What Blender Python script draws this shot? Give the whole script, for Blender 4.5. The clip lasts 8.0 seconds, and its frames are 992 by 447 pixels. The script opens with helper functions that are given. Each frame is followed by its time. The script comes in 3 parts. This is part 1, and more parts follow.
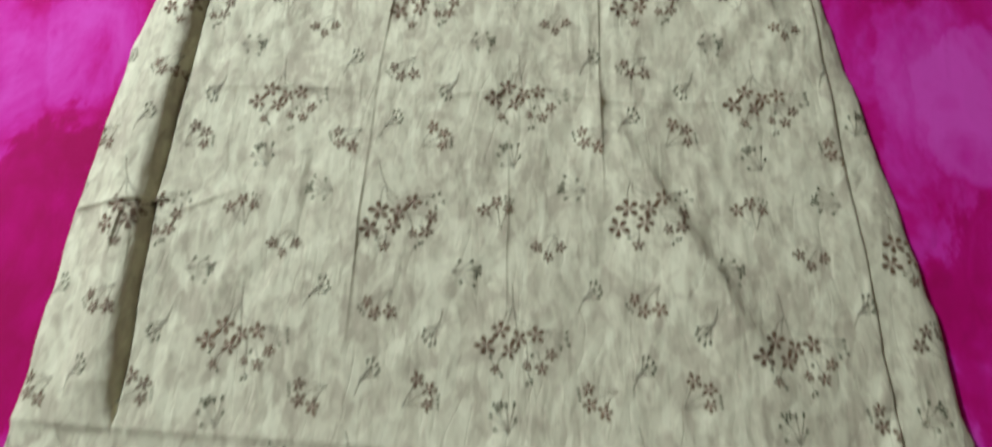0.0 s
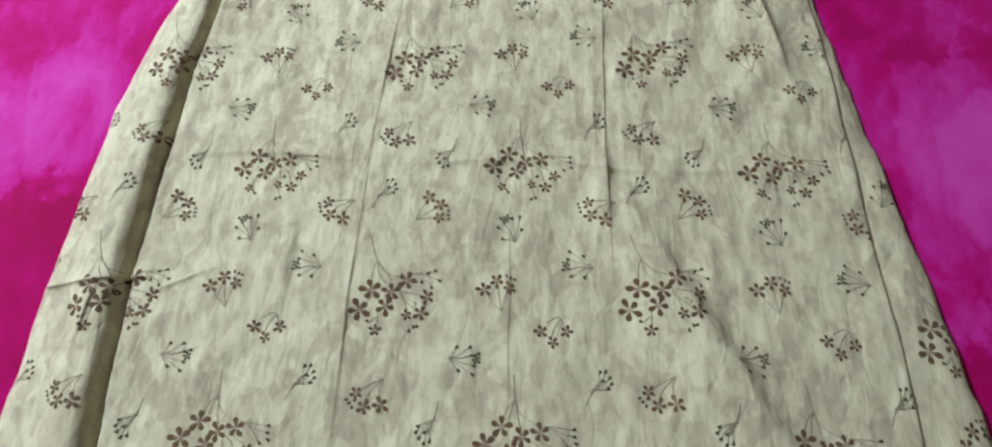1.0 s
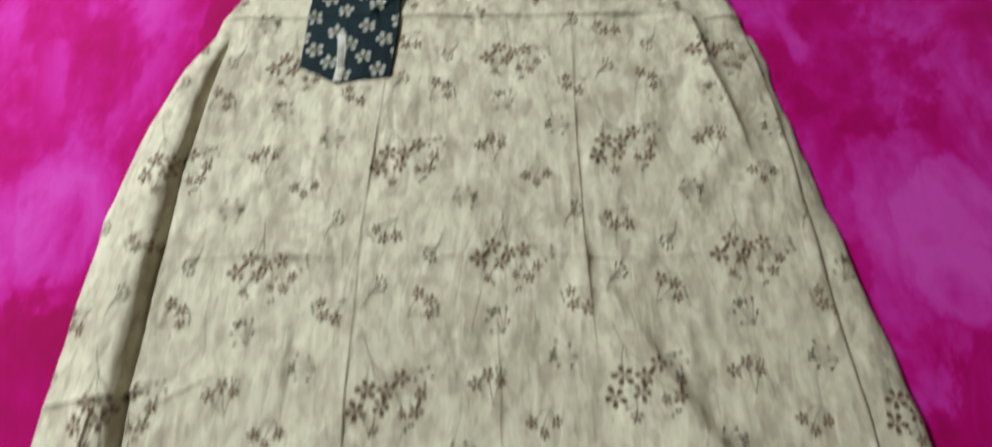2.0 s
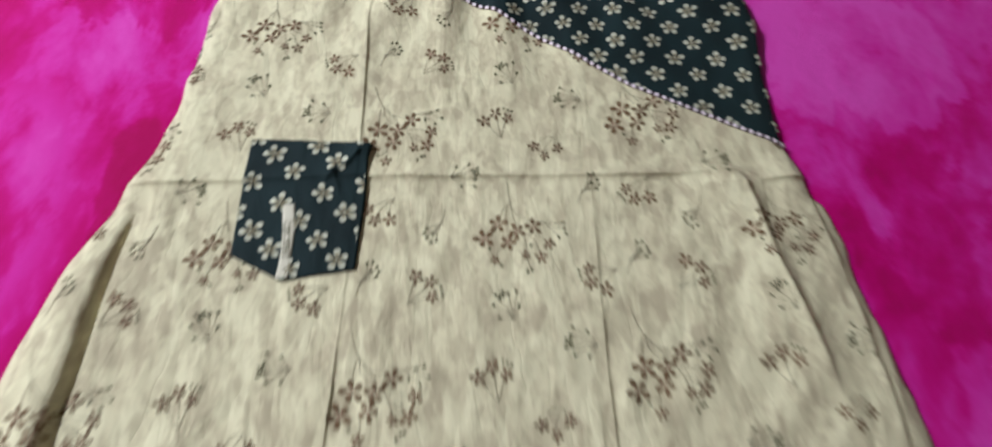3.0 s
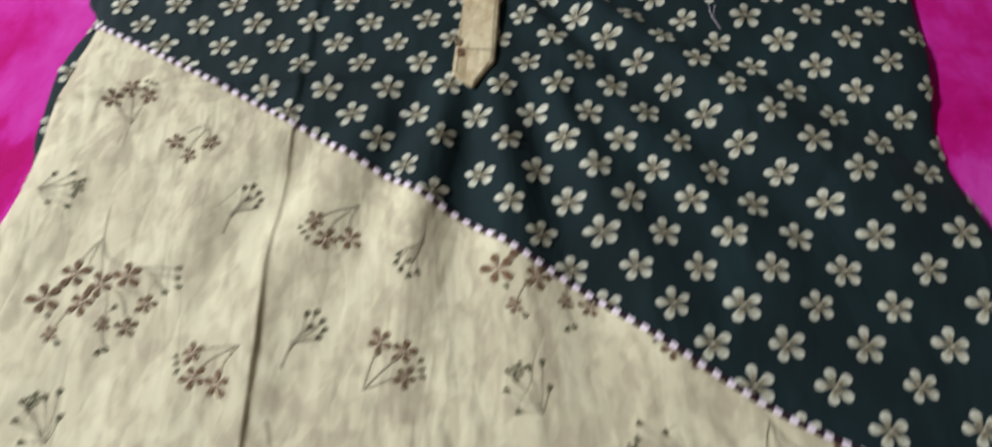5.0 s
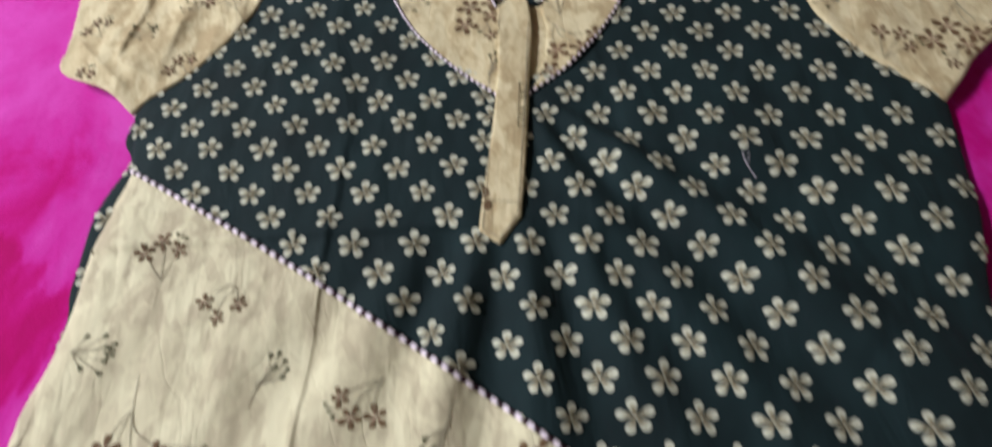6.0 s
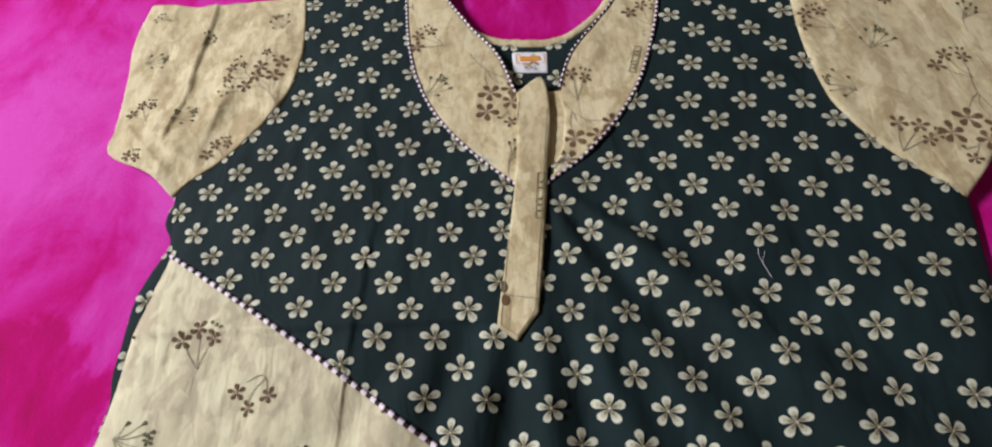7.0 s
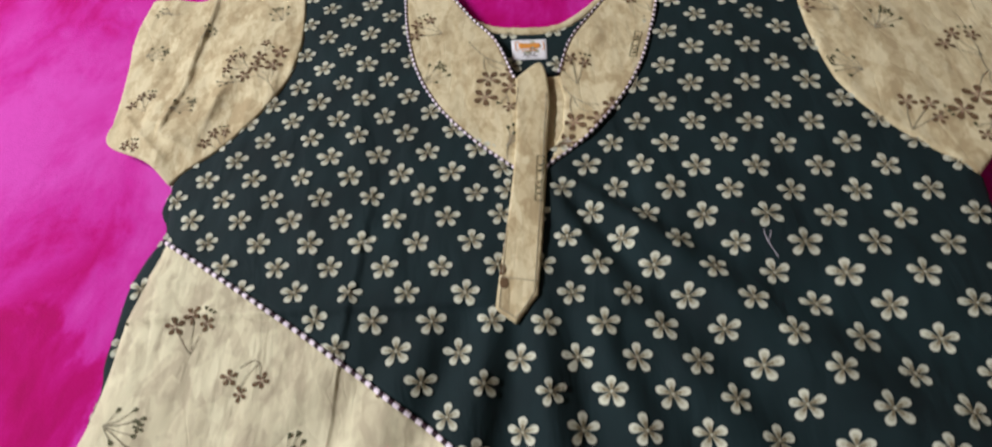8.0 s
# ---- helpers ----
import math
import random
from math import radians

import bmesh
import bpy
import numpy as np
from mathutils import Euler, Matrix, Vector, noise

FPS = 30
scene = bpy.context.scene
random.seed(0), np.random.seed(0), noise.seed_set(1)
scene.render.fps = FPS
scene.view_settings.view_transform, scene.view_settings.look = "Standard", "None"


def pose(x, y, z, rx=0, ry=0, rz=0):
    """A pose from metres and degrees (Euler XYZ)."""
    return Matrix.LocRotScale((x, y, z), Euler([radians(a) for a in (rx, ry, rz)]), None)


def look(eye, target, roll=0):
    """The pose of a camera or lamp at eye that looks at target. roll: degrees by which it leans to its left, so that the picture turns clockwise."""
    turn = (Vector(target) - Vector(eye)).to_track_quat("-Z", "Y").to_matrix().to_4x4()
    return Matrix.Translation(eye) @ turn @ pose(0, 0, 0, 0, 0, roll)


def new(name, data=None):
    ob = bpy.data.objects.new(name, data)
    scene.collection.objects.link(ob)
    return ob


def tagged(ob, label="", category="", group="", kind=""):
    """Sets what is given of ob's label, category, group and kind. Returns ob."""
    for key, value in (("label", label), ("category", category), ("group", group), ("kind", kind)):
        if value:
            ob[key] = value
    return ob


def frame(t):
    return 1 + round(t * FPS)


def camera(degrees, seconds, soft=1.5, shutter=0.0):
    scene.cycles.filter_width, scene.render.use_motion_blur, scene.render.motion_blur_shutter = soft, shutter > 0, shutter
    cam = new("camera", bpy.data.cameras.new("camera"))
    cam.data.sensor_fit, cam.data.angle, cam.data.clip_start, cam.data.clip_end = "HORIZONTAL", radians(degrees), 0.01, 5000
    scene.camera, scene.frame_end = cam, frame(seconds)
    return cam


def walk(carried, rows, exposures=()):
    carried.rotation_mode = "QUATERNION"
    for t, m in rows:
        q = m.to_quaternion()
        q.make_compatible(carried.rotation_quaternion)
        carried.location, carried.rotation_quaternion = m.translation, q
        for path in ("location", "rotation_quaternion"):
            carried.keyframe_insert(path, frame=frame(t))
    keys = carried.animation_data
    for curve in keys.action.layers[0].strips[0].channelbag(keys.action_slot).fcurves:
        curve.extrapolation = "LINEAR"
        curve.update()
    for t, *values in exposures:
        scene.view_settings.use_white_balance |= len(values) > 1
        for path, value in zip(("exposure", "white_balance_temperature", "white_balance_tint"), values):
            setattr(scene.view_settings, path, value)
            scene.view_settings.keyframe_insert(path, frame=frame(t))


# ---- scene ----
cam = camera(93.4, 8.0, 2.1, 0.9)
PATH = [
    (0, (0.063, -0.596, 0.47), (-0.006, -0.065, -1.457), -6.3),
    (0.5, (0.069, -0.544, 0.462), (0.008, 0.057, -1.444), -5.3),
    (1, (0.063, -0.53, 0.453), (-0.016, 0.082, -1.449), -6.4),
    (1.2, (0.062, -0.529, 0.459), (-0.02, 0.082, -1.444), -6.5),
    (2.3, (0.068, -0.39, 0.506), (0.07, 0.286, -1.377), -3.0),
    (2.5, (0.062, -0.332, 0.488), (0.077, 0.343, -1.395), -1.9),
    (3, (0.057, -0.192, 0.436), (0.117, 0.482, -1.447), 1.3),
    (3.5, (0.037, -0.129, 0.343), (0.096, 0.539, -1.541), 0.9),
    (4, (0.023, -0.053, 0.32), (0.031, 0.631, -1.56), -3.2),
    (4.5, (0.054, 0.064, 0.298), (0.075, 0.806, -1.559), -2.9),
    (5, (0.081, 0.129, 0.276), (0.092, 0.876, -1.579), -3.1),
    (5.2, (0.092, 0.148, 0.287), (0.096, 0.858, -1.583), -4.0),
    (6.3, (0.08, 0.256, 0.319), (-0.021, 1.085, -1.498), -9.8),
    (6.5, (0.084, 0.272, 0.331), (-0.037, 1.097, -1.487), -10.9),
    (7, (0.087, 0.277, 0.345), (-0.057, 1.133, -1.457), -12.1),
    (7.5, (0.088, 0.28, 0.343), (-0.077, 1.145, -1.453), -13.3),
    (8, (0.091, 0.26, 0.328), (-0.076, 1.16, -1.45), -13.3),
]
walk(cam, [(t, look(eye, target, roll)) for t, eye, target, roll in PATH], [(0.0, -0.06, 6050, 4.5), (1.2, -0.07, 6100, 6.0), (2.5, -0.10, 6380, 10.0), (5.0, -0.15, 6600, 12.5), (7.0, -0.23, 6850, 16.0), (8.0, -0.24, 6900, 16.0)])

# ---- light ----
world = bpy.data.worlds.new("world")
scene.world = world
world.use_nodes = True
world.node_tree.nodes["Background"].inputs[0].default_value = (0.9, 0.95, 1.0, 1)
world.node_tree.nodes["Background"].inputs[1].default_value = 0.05


def area_lamp(name, eye, target, width, height, watts, colour):
    data = bpy.data.lights.new(name, "AREA")
    data.shape, data.size, data.size_y, data.energy, data.color = "RECTANGLE", width, height, watts, colour
    ob = new(name, data)
    ob.matrix_world = look(eye, target)
    return ob


area_lamp("tube_light", (-2.0, 0.8, 1.75), (0.05, -0.05, 0.0), 1.2, 0.14, 112, (0.92, 1.0, 1.09))


# ---- materials ----
def material(name, rough=0.8, sheen=0.0, tint=(1, 1, 1)):
    m = bpy.data.materials.new(name)
    m.use_nodes = True
    tree = m.node_tree
    bsdf = tree.nodes["Principled BSDF"]
    bsdf.inputs["Roughness"].default_value = rough
    bsdf.inputs["Specular IOR Level"].default_value = 0.25
    bsdf.inputs["Sheen Weight"].default_value = sheen
    bsdf.inputs["Sheen Roughness"].default_value = 0.45
    bsdf.inputs["Sheen Tint"].default_value = (*tint, 1)
    return m, tree, bsdf


def node(tree, kind, **values):
    n = tree.nodes.new(kind)
    for key, value in values.items():
        n.inputs[key.replace("_", " ")].default_value = value
    return n


def place_of(tree, scale=(1, 1, 1), turn=0.0, shift=(0, 0, 0)):
    at = tree.nodes.new("ShaderNodeTexCoord")
    mapping = node(tree, "ShaderNodeMapping", Scale=scale, Rotation=(0, 0, turn), Location=shift)
    tree.links.new(at.outputs["Object"], mapping.inputs["Vector"])
    return mapping.outputs["Vector"]


def noise_of(tree, vector, scale, detail=3.0, rough=0.55, warp=0.0):
    n = node(tree, "ShaderNodeTexNoise", Scale=scale, Detail=detail, Roughness=rough, Distortion=warp)
    tree.links.new(vector, n.inputs["Vector"])
    return n.outputs["Fac"]


def ramp_of(tree, fac, stops):
    r = tree.nodes.new("ShaderNodeValToRGB")
    while len(r.color_ramp.elements) < len(stops):
        r.color_ramp.elements.new(0.5)
    for e, (at, colour) in zip(r.color_ramp.elements, stops):
        e.position, e.color = at, (*colour, 1)
    tree.links.new(fac, r.inputs["Fac"])
    return r.outputs["Color"]


def mix_of(tree, fac, a, b, blend="MIX"):
    m = tree.nodes.new("ShaderNodeMix")
    m.data_type, m.blend_type = "RGBA", blend
    for socket, value in ((m.inputs[0], fac), (m.inputs[6], a), (m.inputs[7], b)):
        if hasattr(value, "links"):
            tree.links.new(value, socket)
        else:
            socket.default_value = value if isinstance(value, float) else (*value, 1)
    return m.outputs[2]


def maths(tree, op, a, b=0.0):
    m = tree.nodes.new("ShaderNodeMath")
    m.operation = op
    for socket, value in zip(m.inputs, (a, b)):
        if hasattr(value, "links"):
            tree.links.new(value, socket)
        else:
            socket.default_value = value
    return m.outputs[0]


def bump(tree, bsdf, layers):
    last = None
    for height, strength, distance in layers:
        b = node(tree, "ShaderNodeBump", Strength=strength, Distance=distance)
        tree.links.new(height, b.inputs["Height"])
        if last:
            tree.links.new(last, b.inputs["Normal"])
        last = b.outputs["Normal"]
    tree.links.new(last, bsdf.inputs["Normal"])


def leaf_layer(tree, scale, lean, stretch, shift, low, high):
    """One layer of overlapping leaf shadows: 0 outside, 1 inside, with a short soft edge."""
    at = place_of(tree, (1, stretch, 1), lean, shift)
    fac = noise_of(tree, at, scale, 2.2, 0.5, 0.7)
    step = node(tree, "ShaderNodeMapRange", From_Min=low, From_Max=high)
    step.interpolation_type = "SMOOTHSTEP"
    tree.links.new(fac, step.inputs["Value"])
    return step.outputs[0]


def crinkled_cotton(name, light, mid, dark, turn=0.0, relief=1.0, size=1.0):
    """Cream cotton with a washed print of overlapping leaf shadows, and fine crinkles along the warp."""
    m, tree, bsdf = material(name, 0.82, 0.12, (1.0, 0.97, 0.9))
    tone = 0.0
    for scale, lean, stretch, shift, low, high, share in ((30, 0.35, 0.55, (3, 1, 0), 0.49, 0.54, 0.30), (42, -0.55, 0.65, (1, 5, 0), 0.50, 0.56, 0.27), (66, 0.1, 0.6, (7, 2, 0), 0.50, 0.57, 0.24), (105, 0.8, 0.7, (2, 8, 0), 0.50, 0.60, 0.19)):
        layer = leaf_layer(tree, scale / size, turn + lean, stretch, shift, low, high)
        tone = maths(tree, "ADD", maths(tree, "MULTIPLY", layer, share), tone)
    fade = noise_of(tree, place_of(tree, (1, 0.7, 1), turn, (9, 4, 0)), 9, 2.0)
    tone = maths(tree, "MULTIPLY", tone, maths(tree, "ADD", maths(tree, "MULTIPLY", fade, 1.3), 0.25))
    colour = ramp_of(tree, tone, [(0.03, light), (0.34, mid), (0.72, dark)])
    tree.links.new(colour, bsdf.inputs["Base Color"])
    pucker = noise_of(tree, place_of(tree, (1, 0.30, 1), turn), 75, 2.5, 0.5, 0.3)
    sparse = noise_of(tree, place_of(tree, (1, 0.8, 1), turn, (6, 3, 0)), 13, 2.0)
    pucker = maths(tree, "MULTIPLY", pucker, maths(tree, "MAXIMUM", maths(tree, "SUBTRACT", maths(tree, "MULTIPLY", sparse, 3.2), 0.9), 0.1))
    crumple = noise_of(tree, place_of(tree, (1, 0.6, 1), turn + 0.3, (5, 2, 0)), 26, 2.0, 0.5, 0.4)
    fine = noise_of(tree, place_of(tree, (1, 0.4, 1), turn - 0.15, (2, 7, 0)), 22, 3.0, 0.5, 0.6)
    lines = maths(tree, "MINIMUM", maths(tree, "ABSOLUTE", maths(tree, "SUBTRACT", fine, 0.5)), 0.035)
    weave = noise_of(tree, place_of(tree, (1, 1, 1)), 1500, 1.0)
    bump(tree, bsdf, [(crumple, 0.5, 0.0065 * relief), (pucker, 0.6, 0.0030 * relief), (lines, 0.7, 0.007 * relief), (weave, 0.25, 0.0004)])
    return m


CREAM = crinkled_cotton("cream_cotton", (0.69, 0.635, 0.435), (0.60, 0.54, 0.365), (0.475, 0.41, 0.28), 0.0, 1.3)
SLEEVE = crinkled_cotton("sleeve_cotton", (0.67, 0.575, 0.365), (0.575, 0.475, 0.285), (0.45, 0.345, 0.195), 0.7, 1.0, 0.75)


def plain_cotton(name, colour, vary=0.25, rough=0.8, sheen=0.1, fold=0.5):
    m, tree, bsdf = material(name, rough, sheen)
    v = place_of(tree)
    wear = noise_of(tree, v, 16, 4.0)
    weave = noise_of(tree, v, 1400, 1.0)
    pucker = noise_of(tree, place_of(tree, (1, 0.4, 1)), 34, 3.0, 0.5, 0.8)
    col = ramp_of(tree, wear, [(0.3, tuple(c * (1 - vary) for c in colour)), (0.7, tuple(c * (1 + vary) for c in colour))])
    tree.links.new(col, bsdf.inputs["Base Color"])
    bump(tree, bsdf, [(pucker, fold, 0.0035), (weave, 0.25, 0.0004)])
    return m


NAVY = plain_cotton("navy_cotton", (0.0055, 0.0165, 0.0185), 0.3, 0.85, 0.0, 0.8)
PETAL = plain_cotton("petal_print", (0.56, 0.56, 0.445), 0.2, 0.85, 0.0)
PETAL_SHADE = plain_cotton("petal_shade_print", (0.20, 0.165, 0.10), 0.2, 0.85, 0.0)
PETAL_MID = plain_cotton("petal_mid_print", (0.41, 0.39, 0.285), 0.2, 0.85, 0.0)
DAISY = [PETAL, PETAL_SHADE, PETAL_MID, PETAL_SHADE, PETAL]
BROWN = plain_cotton("brown_print", (0.14, 0.082, 0.042), 0.3, 0.85, 0.0)
ROSE = plain_cotton("rose_print", (0.40, 0.25, 0.18), 0.2, 0.85, 0.0)
STEM = plain_cotton("stem_print", (0.30, 0.265, 0.185), 0.3, 0.85, 0.0)
BUD = plain_cotton("bud_print", (0.09, 0.088, 0.045), 0.3, 0.85, 0.0)
WHITE = plain_cotton("white_thread", (0.88, 0.77, 0.85), 0.1, 0.7, 0.0)
MAROON = plain_cotton("maroon_thread", (0.03, 0.010, 0.016), 0.3, 0.7, 0.0)
TAPE = plain_cotton("woven_tape", (0.62, 0.58, 0.47), 0.08, 0.7, 0.0, 0.2)
TAGWHITE = plain_cotton("tag_satin", (0.78, 0.76, 0.78), 0.05, 0.5, 0.0, 0.2)
ORANGE = plain_cotton("orange_thread", (0.75, 0.30, 0.06), 0.15, 0.7, 0.0, 0.1)
INK = plain_cotton("dark_ink", (0.06, 0.05, 0.05), 0.1, 0.8, 0.0, 0.1)


def brushed_sheen_spot(tree, centre, radii, ragged):
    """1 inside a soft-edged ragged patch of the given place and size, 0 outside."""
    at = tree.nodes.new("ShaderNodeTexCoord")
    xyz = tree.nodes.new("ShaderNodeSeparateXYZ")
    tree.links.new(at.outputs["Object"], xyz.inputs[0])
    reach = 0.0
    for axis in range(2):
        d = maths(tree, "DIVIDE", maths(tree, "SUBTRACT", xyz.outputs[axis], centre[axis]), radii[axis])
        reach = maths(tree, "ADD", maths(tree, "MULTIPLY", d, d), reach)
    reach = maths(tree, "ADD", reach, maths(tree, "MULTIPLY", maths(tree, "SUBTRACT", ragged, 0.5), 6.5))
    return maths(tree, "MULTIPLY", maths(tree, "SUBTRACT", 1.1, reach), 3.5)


def plush(name):
    """Magenta velour whose pile is brushed one way or the other, in soft smears; their sheen is painted into the base
    colour.
    """
    m, tree, bsdf = material(name, 0.85, 0.3, (1.0, 0.2, 0.7))
    bsdf.inputs["Specular IOR Level"].default_value = 0.1
    bsdf.inputs["Sheen Roughness"].default_value = 0.35
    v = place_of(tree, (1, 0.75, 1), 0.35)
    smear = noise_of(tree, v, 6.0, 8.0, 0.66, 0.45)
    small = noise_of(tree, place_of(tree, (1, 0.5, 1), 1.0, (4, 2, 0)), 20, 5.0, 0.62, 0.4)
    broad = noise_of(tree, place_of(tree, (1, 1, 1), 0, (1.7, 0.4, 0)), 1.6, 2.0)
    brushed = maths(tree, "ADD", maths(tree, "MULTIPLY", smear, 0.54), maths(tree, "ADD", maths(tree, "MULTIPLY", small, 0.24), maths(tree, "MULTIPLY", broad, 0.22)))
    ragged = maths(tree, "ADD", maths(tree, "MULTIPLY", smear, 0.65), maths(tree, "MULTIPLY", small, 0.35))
    # positive pull paints the pile's lit sheen here, negative its shaded lay
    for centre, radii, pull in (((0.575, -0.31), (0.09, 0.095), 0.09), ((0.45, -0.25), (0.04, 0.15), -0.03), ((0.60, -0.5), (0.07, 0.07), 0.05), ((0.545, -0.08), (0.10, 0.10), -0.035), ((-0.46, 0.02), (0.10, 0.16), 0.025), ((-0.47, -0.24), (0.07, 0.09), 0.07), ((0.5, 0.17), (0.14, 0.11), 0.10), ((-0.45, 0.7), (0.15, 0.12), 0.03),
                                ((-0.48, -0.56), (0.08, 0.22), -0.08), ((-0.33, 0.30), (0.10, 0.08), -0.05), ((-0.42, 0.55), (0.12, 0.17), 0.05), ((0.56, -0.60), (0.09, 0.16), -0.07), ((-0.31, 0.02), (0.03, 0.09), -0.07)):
        spot = maths(tree, "MINIMUM", maths(tree, "MAXIMUM", brushed_sheen_spot(tree, centre, radii, ragged), 0.0), 1.0)
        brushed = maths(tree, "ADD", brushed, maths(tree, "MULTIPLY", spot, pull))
    # crimson to pink: how the brushed pile catches light, put into the colour
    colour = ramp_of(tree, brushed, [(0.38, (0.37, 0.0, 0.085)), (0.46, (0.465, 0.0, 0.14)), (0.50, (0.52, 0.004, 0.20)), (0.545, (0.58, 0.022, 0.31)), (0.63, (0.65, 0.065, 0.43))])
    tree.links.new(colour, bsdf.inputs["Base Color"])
    pile = noise_of(tree, place_of(tree), 900, 2.0)
    lay = noise_of(tree, v, 30, 4.0, 0.6, 0.5)
    bump(tree, bsdf, [(lay, 0.3, 0.005), (pile, 0.5, 0.0012)])
    return m


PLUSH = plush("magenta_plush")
# dull warm tone picked to weaken and warm the light bounced back
WALL = plain_cotton("wall_bounce_tone", (0.27, 0.25, 0.19), 0.05, 0.9, 0.0, 0.1)
CONCRETE = plain_cotton("floor_screed", (0.32, 0.3, 0.28), 0.15, 0.8, 0.0, 0.1)


# ---- shape helpers ----
RNG = np.random.RandomState(7)
GRID = RNG.rand(256, 256)


def lattice_noise(x, y):
    """Smooth value noise in -1..1."""
    xi, yi = np.floor(x).astype(int), np.floor(y).astype(int)
    fx, fy = x - xi, y - yi
    fx, fy = fx * fx * fx * (fx * (6 * fx - 15) + 10), fy * fy * fy * (fy * (6 * fy - 15) + 10)
    g = lambda a, b: GRID[a % 256, b % 256]
    low = g(xi, yi) * (1 - fx) + g(xi + 1, yi) * fx
    high = g(xi, yi + 1) * (1 - fx) + g(xi + 1, yi + 1) * fx
    return 2 * (low * (1 - fy) + high * fy) - 1


def spline(points, steps=6):
    """An open smooth curve through the points."""
    p = [np.array(q, float) for q in points]
    p = [2 * p[0] - p[1]] + p + [2 * p[-1] - p[-2]]
    out = []
    for a, b, c, d in zip(p, p[1:], p[2:], p[3:]):
        for i in range(steps):
            s = i / steps
            out.append(0.5 * (2 * b + (c - a) * s + (2 * a - 5 * b + 4 * c - d) * s * s + (3 * b - a - 3 * c + d) * s ** 3))
    return out + [p[-2]]


def inside(poly):
    """Signed distance to the outline, positive inside."""
    a = np.array(poly, float)
    b = np.roll(a, -1, 0)
    e = b - a
    ee = np.maximum((e * e).sum(1), 1e-12)

    def field(x, y):
        out = np.empty(len(x))
        for s in range(0, len(x), 20000):
            px, py = x[s:s + 20000, None], y[s:s + 20000, None]
            dx, dy = px - a[:, 0], py - a[:, 1]
            k = np.clip((dx * e[:, 0] + dy * e[:, 1]) / ee, 0, 1)
            d = np.sqrt(((dx - k * e[:, 0]) ** 2 + (dy - k * e[:, 1]) ** 2).min(1))
            up = (a[:, 1] <= py) != (b[:, 1] <= py)
            cross = a[:, 0] + (py - a[:, 1]) * e[:, 0] / np.where(e[:, 1] == 0, 1e-12, e[:, 1])
            odd = (up & (px < cross)).sum(1) % 2
            out[s:s + 20000] = np.where(odd == 1, d, -d)
        return out
    return field


def along(points):
    """A curve as a function: x for y, from points in rising order of y."""
    ys, xs = [q[1] for q in points], [q[0] for q in points]
    return lambda y: np.interp(y, ys, xs)


def between(v, low, high, soft):
    return np.clip((v - low) / soft, 0, 1) * np.clip((high - v) / soft, 0, 1)


def ridge(d, back, front):
    """1 on the crease; fades over `back` on one side and falls off over `front` on the other."""
    return np.where(d < 0, np.exp(np.minimum(d, 0) / back), np.exp(-np.maximum(d, 0) / front))


pleat = along([(-0.312, -0.62), (-0.322, -0.42), (-0.314, -0.2), (-0.3, -0.09), (-0.285, 0.0)])
press_a = along([(-0.1, -0.6), (-0.099, -0.46), (-0.093, -0.28), (-0.076, -0.09), (-0.064, 0.1), (-0.059, 0.25), (-0.046, 0.40), (-0.04, 0.5)])
press_b = along([(0.158, -0.46), (0.158, -0.3), (0.163, -0.12), (0.176, 0.08), (0.182, 0.17)])


# outlines of the gown, in metres
LEFT = [(-0.429, -0.8), (-0.421, -0.684), (-0.415, -0.56), (-0.411, -0.44), (-0.4, -0.31), (-0.394, -0.235), (-0.379, -0.166), (-0.348, -0.076), (-0.322, -0.02), (-0.298, 0.033), (-0.276, 0.075), (-0.258, 0.158), (-0.247, 0.235), (-0.234, 0.31), (-0.232, 0.37), (-0.222, 0.431)]
RIGHT = [(0.40, -0.80), (0.417, -0.665), (0.416, -0.57), (0.415, -0.44), (0.414, -0.29), (0.411, -0.2), (0.408, -0.12), (0.399, -0.044), (0.392, 0.005), (0.383, 0.033)]
SEAM = [(-0.222, 0.431), (-0.178, 0.404), (-0.088, 0.347), (0.006, 0.283), (0.087, 0.226), (0.155, 0.175), (0.22, 0.124), (0.26, 0.1), (0.32, 0.066), (0.383, 0.033)]
SIDE_R = [(0.383, 0.033), (0.388, 0.141), (0.393, 0.2), (0.394, 0.29), (0.416, 0.385), (0.426, 0.439)]
ARM_R = [(0.421, 0.439), (0.38, 0.484), (0.352, 0.533), (0.347, 0.6), (0.352, 0.666), (0.362, 0.712)]
ARM_L = [(-0.146, 0.735), (-0.137, 0.645), (-0.151, 0.581), (-0.186, 0.532), (-0.237, 0.488)]
SIDE_L = [(-0.237, 0.488), (-0.23, 0.46), (-0.222, 0.431)]
BIB = [(-0.034, 0.764), (-0.031, 0.717), (-0.023, 0.641), (-0.007, 0.582), (0.025, 0.528), (0.079, 0.474), (0.095, 0.470), (0.107, 0.477), (0.148, 0.51), (0.188, 0.563), (0.213, 0.623), (0.229, 0.683), (0.236, 0.748)]
NECK_L = [(0.004, 0.772), (0.011, 0.715), (0.036, 0.668), (0.065, 0.624), (0.081, 0.574)]
NECK_R = [(0.121, 0.573), (0.136, 0.616), (0.164, 0.655), (0.186, 0.688), (0.2, 0.752)]
side_turn = [(0.425, -0.8), (0.488, -0.8), (0.484, -0.665), (0.476, -0.55), (0.466, -0.453), (0.452, -0.351), (0.433, -0.24), (0.421, -0.13), (0.411, -0.05), (0.396, -0.02)]
